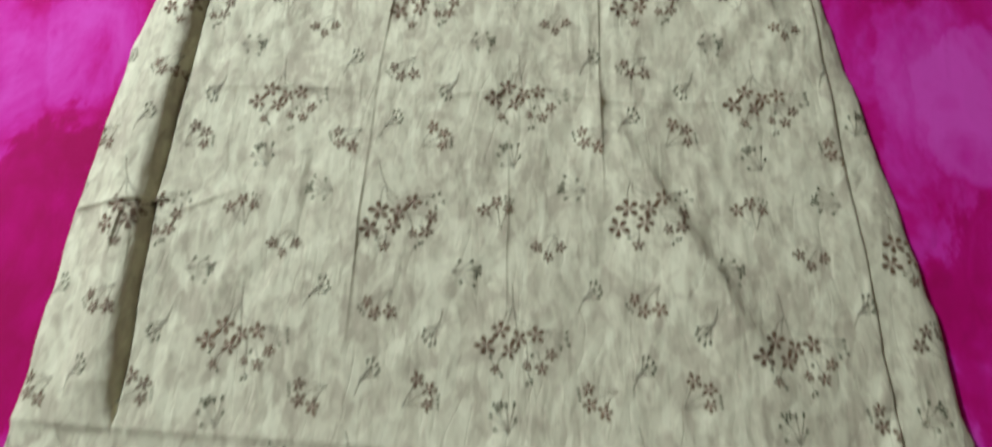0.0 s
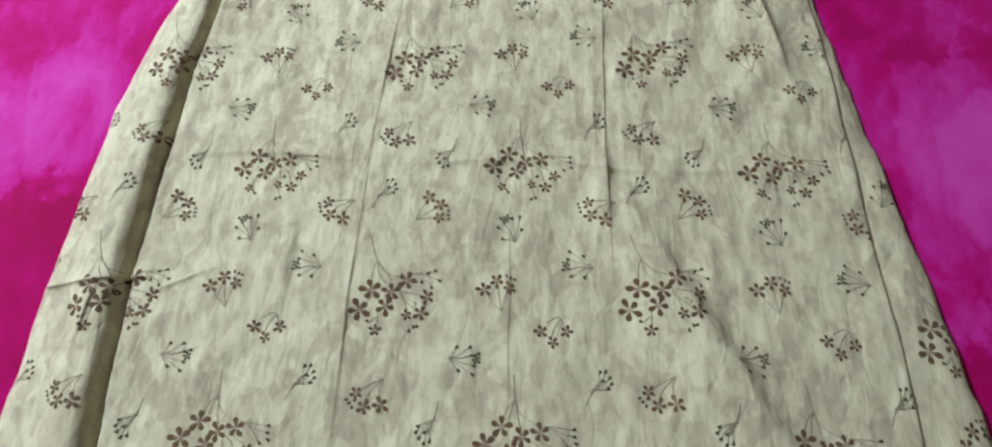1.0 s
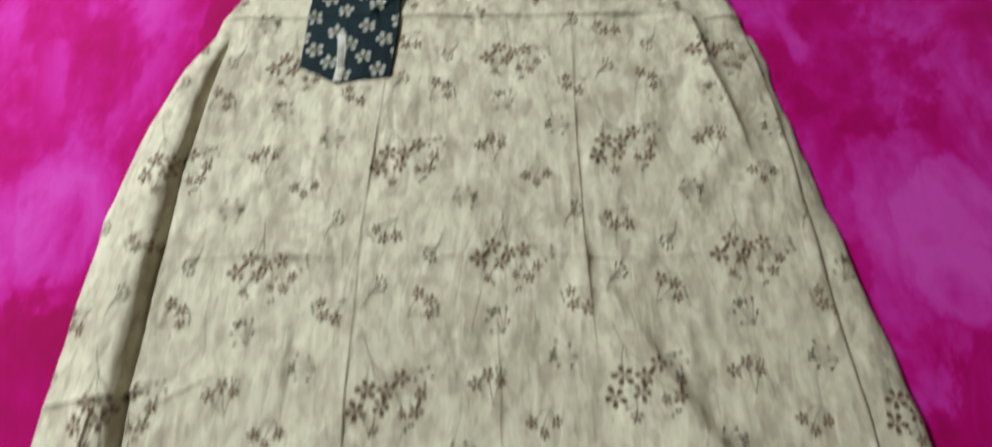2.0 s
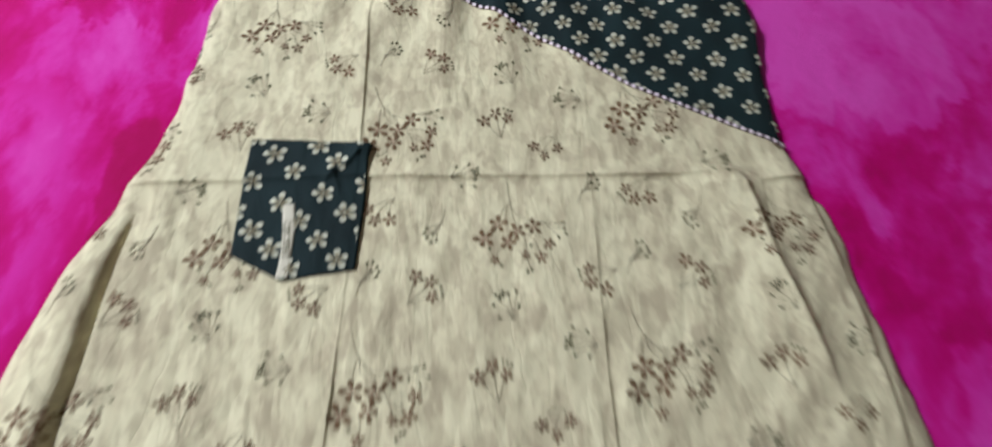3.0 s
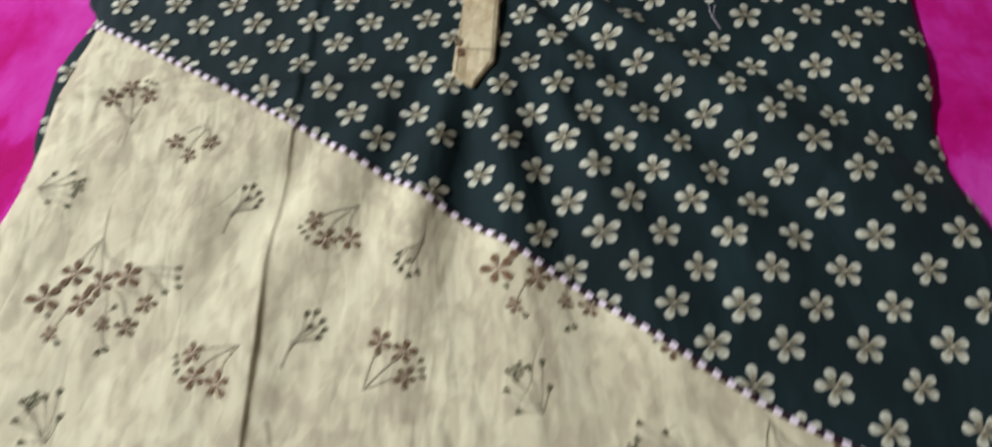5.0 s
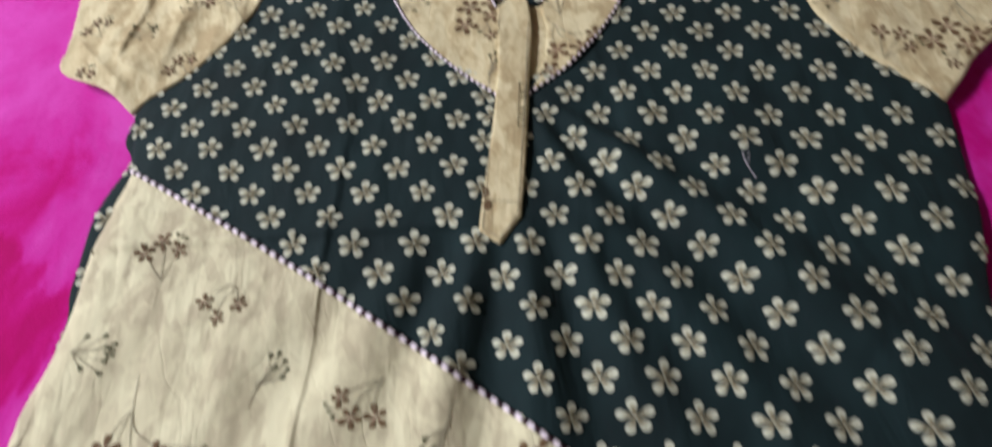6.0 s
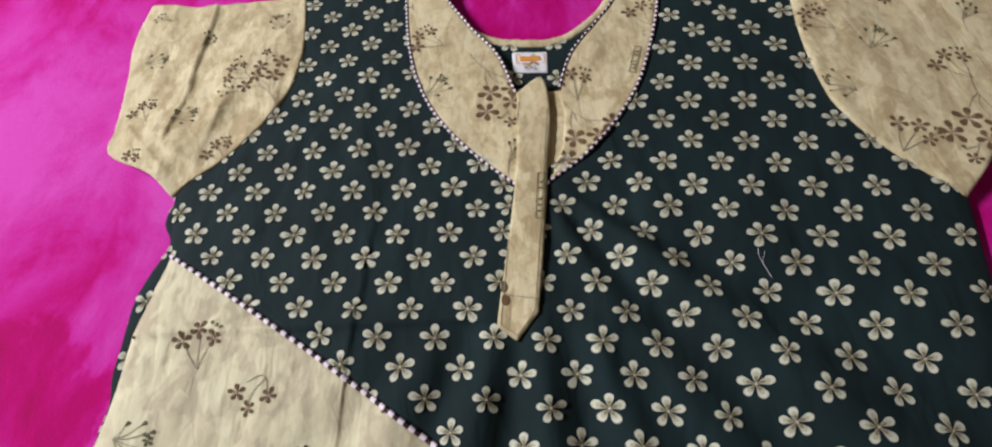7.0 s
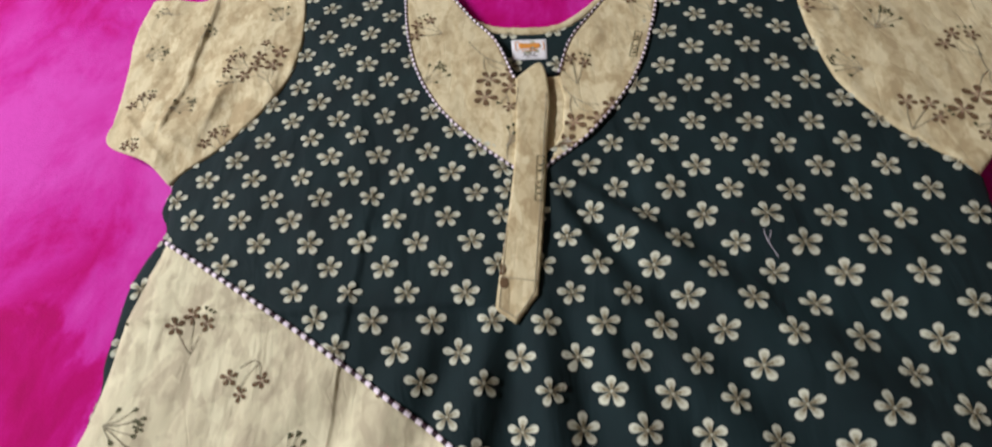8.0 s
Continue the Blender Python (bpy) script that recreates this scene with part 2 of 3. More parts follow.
WHOLE = inside(spline(LEFT) + spline(SIDE_L)[::-1][1:] + [(-0.4, 0.6), (-0.4, 0.85), (0.7, 0.85), (0.6, 0.55)] + spline(SIDE_R)[::-1] + spline(side_turn[1:])[::-1])


def drape(x, y):
    """Height of the front of the gown over its own level."""
    z = 0.0028 * lattice_noise(x * 7, y * 3.5) + 0.0015 * lattice_noise(x * 30 + 2 * lattice_noise(x * 9, y * 7), y * 15)
    z = z + 0.0005 * lattice_noise(x * 95 + 9, y * 34)
    d = x - pleat(y)
    k = between(y, -0.68, 0.0, 0.05)
    wide = np.interp(y, [-0.6, -0.3, -0.05], [0.019, 0.017, 0.010])
    lip = np.clip(d / 0.003, 0, 1)
    roll = np.clip(-d / wide, 0, 1)
    roll = np.sqrt(1 - (1 - roll) ** 2) * np.exp(-(np.maximum(-d - wide, 0) / 0.045) ** 2)
    z = z + k * ((1 - lip) * (0.016 * roll * np.clip(wide / 0.017, 0, 1) - 0.006 * np.exp(np.minimum(d, 0) / 0.004)) + lip * 0.003 * np.exp(-np.maximum(d, 0) / 0.03))
    # crumpled corner beside the pleat
    k = between(x, -0.415, -0.30, 0.012)
    z = z + 0.0042 * k * ridge(-0.452 + 0.12 * (x + 0.36) - y, 0.012, 0.0022) + 0.0028 * between(x, -0.31, -0.22, 0.04) * ridge(-0.462 + 0.45 * (x + 0.30) - y, 0.008, 0.003)
    z = z + 0.0034 * between(y, -0.51, -0.45, 0.015) * ridge(x + 0.345 - 0.1 * (y + 0.48), 0.008, 0.0016)
    worn = 0.85 + 0.5 * lattice_noise(x * 13 + 5, y * 11)
    wob = 0.0012 * lattice_noise(y * 22 + 3, x * 6)
    z = z + np.interp(y, (0.0, 0.18), (0.0021, 0.0029)) * worn * between(y, -0.6, 0.50, 0.08) * ridge(x - press_a(y) + wob, 0.03, 0.0014)
    z = z + np.interp(y, (-0.2, -0.05, 0.05), (0.0016, 0.0010, 0.0004)) * worn * between(y, -0.46, 0.2, 0.1) * (ridge(x - press_b(y) - wob, 0.016, 0.0013) + 0.5 * ridge(x - press_b(y) + 0.011, 0.006, 0.002))
    z = z + 0.0009 * between(y, -0.58, -0.36, 0.05) * ridge(x - 0.058 - wob, 0.005, 0.0009)
    # pressed cross folds
    z = z + 0.0048 * np.clip(worn, 0.7, 1.3) * between(x, -0.31, 0.41, 0.03) * ridge(0.5 * wob + np.interp(x, (-0.28, -0.06, 0.06, 0.16, 0.26, 0.325, 0.345, 0.4), (0.029, 0.0255, 0.0175, 0.011, 0.006, 0.0066, -0.006, -0.003)) - y, 0.014, 0.0026)
    z = z + 0.0032 * np.clip(worn - 0.3, 0, 1) * between(x, -0.31, 0.40, 0.04) * ridge(wob - 0.316 - 0.03 * x + 0.004 * np.sin(x * 23) - y, 0.018, 0.003)
    z = z + 0.0036 * between(x, -0.24, 0.07, 0.02) * ridge(0.362 - y, 0.02, 0.003)
    z = z + 0.0028 * between(x, -0.24, -0.12, 0.02) * ridge(0.392 - 0.25 * (x + 0.2) - y, 0.012, 0.003)
    z = z + 0.0035 * ridge(-0.677 - 0.04 * (x + 0.2) - y, 0.02, 0.005)
    # slanting drag fold
    across = (x - 0.186) * 0.88 + (y + 0.38) * 0.47
    z = z + 0.012 * between(-(y + 0.38), -0.08, 0.29, 0.16) * np.exp(-(np.where(across < 0, across / 0.045, across / 0.0135)) ** 2)
    d = x - np.interp(y, [-0.27, -0.148, -0.09, -0.03, 0.005], [0.377, 0.348, 0.336, 0.329, 0.323])
    z = z + 0.013 * np.clip((y + 0.27) / 0.12, 0, 1) * np.clip((0.012 - y) / 0.02, 0, 1) * ridge(d, 0.04, 0.012)
    # gathers under the placket and bib
    fan = np.arctan2(x - 0.085, np.maximum(0.50 - y, 0.01))
    k = np.clip((0.37 - y) / 0.06, 0, 1) * np.clip((y - 0.10) / 0.15, 0, 1) * np.exp(-(fan / 0.55) ** 2)
    z = z + 0.0058 * k * np.sin(fan * 26 + 0.7)
    k = np.clip((0.47 - y) / 0.05, 0, 1) * np.clip((y - 0.05) / 0.2, 0, 1) * np.exp(-((fan - 0.75) / 0.4) ** 2)
    z = z + 0.0062 * k * np.sin(fan * 17 + 1.2)
    # the edges sink towards the blanket
    return z - 0.0045 * (1 - np.clip(WHOLE(x, y) / 0.02, 0, 1)) ** 2


def flat_lie(x, y):
    return 0.0009 * lattice_noise(x * 22, y * 16) + 0.0004 * lattice_noise(x * 70, y * 50)


def finish(name, verts, faces, mats, slots=None, smooth=True):
    mesh = bpy.data.meshes.new(name)
    mesh.from_pydata([tuple(map(float, v)) for v in verts], [], faces)
    for m in mats:
        mesh.materials.append(m)
    if slots is not None:
        mesh.polygons.foreach_set("material_index", slots)
    mesh.polygons.foreach_set("use_smooth", [smooth] * len(mesh.polygons))
    mesh.update()
    return mesh


def part(name, mesh, parent, label=""):
    ob = new(name, mesh)
    ob.parent = parent
    return tagged(ob, label)


def net_lines(low, high, step, bands):
    out = [low]
    while out[-1] < high + step:
        out.append(out[-1] + (0.4 * step if any(a < out[-1] < b for a, b in bands) else step))
    return np.array(out)


def cloth(name, poly, level, step, mat, parent, shape=flat_lie, thick=0.002, rim=0.004, label="", finer=((), ())):
    """A piece of cloth with this outline: a fine net, finer still within the given bands of x and y, cut at the outline, rounded off and closed at its rim."""
    field = inside(poly)
    p = np.array(poly)
    (x0, y0), (x1, y1) = p.min(0) - step, p.max(0) + step
    xs, ys = (net_lines(a, b, step, bands) for a, b, bands in ((x0, x1, finer[0]), (y0, y1, finer[1])))
    nx, ny = len(xs), len(ys)
    gx, gy = np.meshgrid(xs, ys)
    s = field(gx.ravel(), gy.ravel()).reshape(ny, nx)
    ids, xy, faces = {}, [], []

    def vert(key, x, y):
        if key not in ids:
            ids[key] = len(xy)
            xy.append((x, y))
        return ids[key]

    cells = np.maximum.reduce([s[:-1, :-1], s[1:, :-1], s[:-1, 1:], s[1:, 1:]]) > 0
    for j, i in zip(*np.nonzero(cells)):
        ring = [(j, i), (j, i + 1), (j + 1, i + 1), (j + 1, i)]
        out = []
        for a, b in zip(ring, ring[1:] + ring[:1]):
            sa, sb = s[a], s[b]
            if sa > 0:
                out.append(vert(a, gx[a], gy[a]))
            if (sa > 0) != (sb > 0):
                k = sa / (sa - sb)
                key = (a, b) if a < b else (b, a)
                out.append(vert(key, gx[a] + k * (gx[b] - gx[a]), gy[a] + k * (gy[b] - gy[a])))
        if len(out) > 2:
            faces.append(out)
    xy = np.array(xy)
    edge = np.clip(field(xy[:, 0], xy[:, 1]) / rim, 0, 1)
    z = level + shape(xy[:, 0], xy[:, 1]) - thick * 0.7 * (1 - np.sqrt(1 - (1 - edge) ** 2))
    verts = np.column_stack([xy, z]).tolist()
    used = {}
    for f in faces:
        for a, b in zip(f, f[1:] + f[:1]):
            used[(a, b)] = used.get((a, b), 0) + 1
    low = {}
    for a, b in [e for e in used if (e[1], e[0]) not in used]:
        for v in (a, b):
            if v not in low:
                low[v] = len(verts)
                verts.append((verts[v][0], verts[v][1], verts[v][2] - thick))
        faces.append([b, a, low[a], low[b]])
    return part(name, finish(name, verts, faces, [mat]), parent, label)


# ---- printed motifs: lists of (slot, polygon) round the origin ----
def petal(angle, reach, wide, start=0.12, at=(0, 0)):
    c, s = math.cos(angle), math.sin(angle)
    out = []
    for u, w in ((start, 0.16), (0.42, 0.62), (0.68, 1.0), (0.88, 0.88), (1.0, 0.34)):
        out.append((u * reach, w * wide))
    ring = out + [(u, -w) for u, w in reversed(out)]
    return [(at[0] + c * u - s * w, at[1] + s * u + c * w) for u, w in ring]


def blossom(at, r, slot=0, turn=0.0, heart=1, squash=1.0):
    out = []
    for i in range(5):
        a = turn + math.pi / 2 + i * 2 * math.pi / 5
        reach = r * (1 + 0.12 * math.sin(7 * a + 30 * at[0]))
        out.append((slot, petal(a, reach, r * 0.255, 0.16, at)))
        out.append((heart, petal(a, reach * 0.46, r * 0.05, 0.0, at)))
    return [(k, [(x, at[1] + (y - at[1]) * squash) for x, y in p]) for k, p in out]


def stalk(points, wide=0.0003):
    c = spline(points, 4)
    out = []
    for a, b in zip(c, c[1:]):
        n = np.array((a[1] - b[1], b[0] - a[0]))
        n = n / (np.linalg.norm(n) + 1e-9) * wide
        out.append((2, [tuple(a + n), tuple(a - n), tuple(b - n), tuple(b + n)]))
    return out


def bud(at, angle, size=0.0034):
    return [(3, petal(angle, size, size * 0.36, 0.0, at))]


def cluster(n=0):
    """The large spray: five blossoms, smaller ones and buds on arching stalks."""
    u = lambda x, y: ((x - 185) * 0.00026, (270 - y) * 0.000285)
    out = []
    for pts in (((72, 40), (90, 95), (112, 135), (145, 170), (195, 186)), ((108, 130), (95, 160), (92, 195)), ((112, 138), (118, 175), (150, 210)), ((125, 150), (150, 175), (172, 200)), ((240, 175), (285, 166), (330, 162)), ((270, 172), (310, 178), (345, 190)),
                ((262, 176), (290, 192), (320, 205)), ((205, 235), (225, 270), (238, 305)), ((215, 235), (255, 240), (295, 245)), ((225, 262), (255, 285), (280, 300)), ((130, 310), (132, 335), (127, 352)), ((240, 262), (268, 272), (262, 284)), ((130, 325), (112, 335), (102, 345))):
        out += stalk([u(*q) for q in pts])
    for x, y, r, k in ((93, 232, 40, 0.25), (58, 302, 40, 0.5), (228, 196, 34, -0.3), (155, 288, 35, 0.8), (172, 236, 33, 0.1)):
        out += blossom(u(x, y), r * 0.00027, 0, k + n)
    for x, y, r, k in ((308, 250, 27, 0.4), (290, 306, 28, 0.9), (127, 368, 22, 0.0), (238, 314, 20, 0.3)):
        out += blossom(u(x, y), r * 0.00027, 0, k + n)
    for x, y, a in ((325, 162, 0.3), (343, 190, -0.3), (320, 208, -1.2), (283, 190, -1.5), (300, 172, 0.6), (102, 345, 2.5), (262, 345, -0.9), (252, 358, -1.5), (270, 352, 0.2)):
        out += bud(u(x, y), a, 0.0042)
    return out


def wide_cluster(n=0):
    """The other large spray: five blossoms side by side under a long upright stalk, small ones hanging below."""
    u = lambda x, y: ((x - 715) * 0.000226, (630 - y) * 0.000226)
    out = []
    for pts in (((678, 345), (684, 440), (705, 495), (755, 528), (782, 548)), ((684, 440), (655, 470), (636, 505)), ((684, 446), (668, 475), (660, 520)), ((686, 455), (694, 510), (706, 550)), ((800, 540), (855, 545), (905, 552)), ((820, 545), (870, 566), (905, 575)), ((835, 555), (862, 580), (882, 606)),
                ((750, 595), (782, 625), (798, 675)), ((775, 592), (815, 612), (838, 630)), ((738, 610), (745, 655), (742, 690)), ((742, 690), (748, 722), (756, 745)), ((640, 640), (622, 670), (608, 700))):
        out += stalk([u(*q) for q in pts])
    for x, y, r, k in ((563, 607, 44, 0.3), (627, 543, 42, -0.1), (709, 580, 37, 0.5), (668, 628, 37, 0.9), (782, 562, 38, 0.15)):
        out += blossom(u(x, y), r * 0.000226, 0, k + n)
    for x, y, r, k in ((607, 706, 22, 0.4), (845, 645, 27, 0.9), (805, 702, 28, 0.0), (742, 690, 21, 0.3)):
        out += blossom(u(x, y), r * 0.000226, 0, k + n)
    for x, y, a in ((905, 552, 0.1), (905, 575, -0.2), (882, 606, -0.9), (912, 598, -0.4), (590, 664, 2.0), (628, 722, -0.9), (758, 745, -1.2), (748, 752, -2.0), (757, 655, 0.7)):
        out += bud(u(x, y), a, 0.0042)
    return out


def trio(stem=(0.004, -0.022)):
    out = stalk([(-0.012, -0.002), (-0.006, -0.011), stem]) + stalk([(0, 0.007), (0.001, -0.005), stem]) + stalk([(0.011, 0.008), (0.008, -0.006), stem])
    for at, r, k in (((-0.0135, -0.001), 0.0075, 0.2), ((-0.001, 0.0075), 0.007, 0.7), ((0.0115, 0.001), 0.0062, 0.4)):
        out += blossom(at, r, 0, k)
    return out + bud((0.012, 0.009), 1.2) + bud((0.015, 0.008), 0.7) + bud((0.009, 0.011), 1.9)


def hanging():
    out = stalk([(-0.006, 0.008), (0.002, 0.013), (0.008, 0.012), (0.011, 0.002)]) + stalk([(0.008, 0.012), (0.001, 0.003), (-0.002, -0.006)])
    for at, r, k in (((-0.012, 0.001), 0.0064, 0.2), ((0.0125, 0), 0.006, 0.9), ((-0.001, -0.0095), 0.0056, 0.5)):
        out += blossom(at, r, 0, k)
    return out


def bud_fan(way=1.0):
    out = []
    root = (-0.014 * way, 0.002)
    for x, y in ((-0.008, 0.010), (0.004, 0.011), (0.006, 0.0045), (0.012, 0.006), (0.008, -0.004), (0.007, -0.011), (-0.006, -0.007)):
        tip = (x * way, y)
        out += stalk([root, (0.5 * (root[0] + tip[0]), 0.4 * tip[1]), tip], 0.00026)
        out += bud(tip, math.atan2(tip[1] - root[1], tip[0] - root[0]), 0.0044)
    return out + blossom((0.0125 * way, 0.001), 0.0042, 3, 0.3, 3)


def sprig(lean=0.5):
    out = stalk([(-0.010, -0.019), (-0.005, -0.006), (0.004, 0.006)], 0.0003)
    for i, (x, y) in enumerate(((0.001, 0.010), (0.006, 0.011), (0.0095, 0.006), (0.011, 0.001), (0.003, 0.003), (0.008, -0.003))):
        out += stalk([(-0.006, -0.009 + i * 0.001), (x * 0.6, y * 0.6 - 0.002), (x, y)], 0.00024) + bud((x, y), 1.2 - 0.15 * i, 0.0042)
    return out


def moved(motif, at, turn=0.0, size=1.0):
    c, s = math.cos(turn) * size, math.sin(turn) * size
    return [(k, [(at[0] + c * x - s * y, at[1] + s * x + c * y) for x, y in p]) for k, p in motif]


REPEAT = [
    (cluster, (), -0.004, 0.001, 0), (wide_cluster, (), 0.123, 0.139, 0), (trio, (), 0.098, 0.017, 0), (hanging, (), 0.150, -0.024, 0), (bud_fan, (), 0.178, 0.040, 3.0),
    (bud_fan, (), 0.066, -0.052, 0), (sprig, (), -0.080, -0.072, 0), (trio, ((-0.004, -0.022),), -0.019, -0.088, 2.6), (sprig, (), 0.039, -0.109, 3.3),
    (trio, (), 0.031, 0.098, -1.1), (bud_fan, (), 0.110, 0.077, 2.0), (sprig, (), -0.025, 0.115, 0), (trio, ((-0.004, -0.022),), -0.074, 0.097, 2.2),
]


# how the print of each panel is shifted, up the gown: sideways and lengthways (the last one across the panel)
PANEL_L = ((-0.6, -0.45, -0.35, -0.25, -0.03, 0.1, 0.2, 0.28, 0.36), (-0.008, -0.006, -0.006, -0.003, 0.001, 0.014, 0.018, 0.030, 0.028)), ((-0.5, -0.25, -0.05, 0.1, 0.2, 0.3), (-0.004, -0.004, 0.002, -0.006, -0.004, 0.002))
PANEL_M = ((-0.6, -0.45, -0.35, -0.25, -0.1, 0.02, 0.1, 0.17, 0.25), (-0.002, -0.005, -0.006, -0.001, 0.006, 0.013, 0.016, 0.020, 0.029)), ((-0.57, -0.3, -0.1, 0.05, 0.17, 0.25), (-0.003, -0.002, 0.003, -0.002, -0.008, -0.005))
PANEL_R = ((-0.55, -0.45, -0.35, -0.25, -0.18, 0.07), (-0.008, -0.015, -0.013, -0.008, -0.008, 0.006)), ((0.2, 0.3, 0.4), (0.005, 0.0, -0.013))


def floral(box, origin, turn=0.0, skew=0.02, period=(0.27, 0.267)):
    """The cream cloth's repeat laid over a box."""
    out, rng = [], random.Random(3)
    c, s = math.cos(turn), math.sin(turn)
    x0, y0, x1, y1 = box
    for i in range(-8, 9):
        for j in range(-8, 9):
            for fn, args, dx, dy, a in REPEAT:
                u, v = i * period[0] + dx, j * period[1] + dy
                u += skew * v
                x, y = origin[0] + c * u - s * v, origin[1] + s * u + c * v
                # each pressed panel lies a little askew
                if x < press_a(y):
                    x, y = x + np.interp(y, *PANEL_L[0]), y + np.interp(y, *PANEL_L[1])
                elif x < press_b(y):
                    x, y = x + np.interp(y, *PANEL_M[0]), y + np.interp(y, *PANEL_M[1])
                else:
                    x, y = x + np.interp(y, *PANEL_R[0]), y + np.interp(x, *PANEL_R[1])
                if x0 - 0.06 < x < x1 + 0.06 and y0 - 0.06 < y < y1 + 0.06:
                    out += moved(fn(*args), (x + rng.uniform(-0.0015, 0.0015), y + rng.uniform(-0.0015, 0.0015)), turn + a + rng.uniform(-0.1, 0.1))
    return out


def disc(at, r, n=7):
    return [(at[0] + r * math.cos(2 * math.pi * k / n), at[1] + r * math.sin(2 * math.pi * k / n)) for k in range(n)]


def daisy(at, r, turn, rng, squash=0.9):
    """Five round-tipped petals that darken towards a small pale heart."""
    out = []
    for k in range(5):
        ang = turn + math.pi / 2 + k * 2 * math.pi / 5 + rng.uniform(-0.08, 0.08)
        reach, wide = r * rng.uniform(0.88, 1.04), r * rng.uniform(0.245, 0.285)
        out.append((0, petal(ang, reach, wide, 0.10, at)))
        out.append((2, petal(ang, reach * rng.uniform(0.70, 0.8), wide * 0.62, 0.06, at)))
        out.append((1, petal(ang, reach * 0.5, wide * 0.36, 0.0, at)))
    out += [(3, disc(at, r * 0.13)), (4, disc(at, r * 0.075))]
    return [(k, [(x, at[1] + (y - at[1]) * squash) for x, y in p]) for k, p in out]


def daisies(box, origin, a=(0.0448, -0.003), b=(0.0225, -0.0243), r=0.0118, turn=0.0, pull=(0.0, 0.0)):
    """The navy cloth's staggered five-petalled flowers laid over a box."""
    out, rng = [], random.Random(5)
    x0, y0, x1, y1 = box
    for i in range(-40, 41):
        for j in range(-40, 41):
            x, y = origin[0] + i * a[0] + j * b[0], origin[1] + i * a[1] + j * b[1]
            k = min(max(y / 0.03, 0.0), 1.0)
            x, y = x + k * pull[0], y + k * pull[1]
            if x0 - 0.02 < x < x1 + 0.02 and y0 - 0.02 < y < y1 + 0.02:
                out += daisy((x, y), r * rng.uniform(0.93, 1.06), turn + rng.uniform(-0.25, 0.25), rng)
    return out


# the yoke's rows bend with the cloth on either side of the placket: powers of u and v, and their shares of x and y
YOKE_L = [(0, 0, -0.1977, 0.4879), (0, 1, -0.0116, -0.2043), (0, 2, -0.0138, 0.0061), (1, 0, 0.4482, -0.0353), (1, 1, 0.0026, -0.0270), (2, 0, -0.0115, 0.0293)]
YOKE_R = [(0, 0, 0.2133, 0.3558), (0, 1, -0.0119, -0.2180), (0, 2, 0.0045, -0.0035), (0, 3, -0.0084, 0.0006), (1, 0, 0.4050, -0.0482), (1, 1, -0.0310, 0.0108), (1, 2, 0.0334, 0.0081), (2, 0, 0.0721, -0.0106), (2, 1, 0.0463, -0.0367), (3, 0, 0.1571, 0.1175)]


def yoke_daisies(r=0.0113):
    out, rng = [], random.Random(5)
    for j in range(-14, 26):
        for i in range(-16, 26):
            u, v = (i + 0.5 * j) / 10, j / 10
            if -0.12 <= u <= 1.6:
                bend, du, dv = (YOKE_L, 0, 0) if u < 0.62 else (YOKE_R, 1, 0.5)
                x = sum(cx * (u - du) ** p * (v - dv) ** q for p, q, cx, cy in bend)
                y = sum(cy * (u - du) ** p * (v - dv) ** q for p, q, cx, cy in bend)
                if -0.3 < x < 0.5 and 0.0 < y < 0.8:
                    out += daisy((x, y), r * rng.uniform(0.92, 1.07), rng.uniform(-0.16, 0.16), rng)
    return out


def printed(name, motifs, poly, level, mats, parent, shape, margin=0.0015, label=""):
    """Motifs cut to a cloth's outline and laid on it."""
    pts = np.array([q for _, p in motifs for q in p])
    s = inside(poly)(pts[:, 0], pts[:, 1]) - margin
    xy, faces, slots, at, tops = [], [], [], 0, []
    tops_by_slot = (0.0009, 0.0012, 0.00105, 0.0014, 0.0016) if len(mats) > 4 else (0.0006, 0.0009, 0.0006, 0.0006)
    for k, p in motifs:
        n = len(p)
        sv = s[at:at + n]
        at += n
        if (sv <= 0).all():
            continue
        ring = []
        for i in range(n):
            a, b, sa, sb = p[i], p[(i + 1) % n], sv[i], sv[(i + 1) % n]
            if sa > 0:
                ring.append(a)
            if (sa > 0) != (sb > 0):
                f = sa / (sa - sb)
                ring.append((a[0] + f * (b[0] - a[0]), a[1] + f * (b[1] - a[1])))
        if len(ring) > 2:
            area = sum(u[0] * v[1] - v[0] * u[1] for u, v in zip(ring, ring[1:] + ring[:1]))
            ring = ring if area > 0 else ring[::-1]
            faces.append(list(range(len(xy), len(xy) + len(ring))))
            xy += ring
            tops += [tops_by_slot[k]] * len(ring)
            slots.append(k)
    xy = np.array(xy)
    z = level + shape(xy[:, 0], xy[:, 1]) + np.array(tops)
    ob = part(name, finish(name, np.column_stack([xy, z]), faces, mats, slots), parent, label)
    return tagged(ob, kind="stuff")


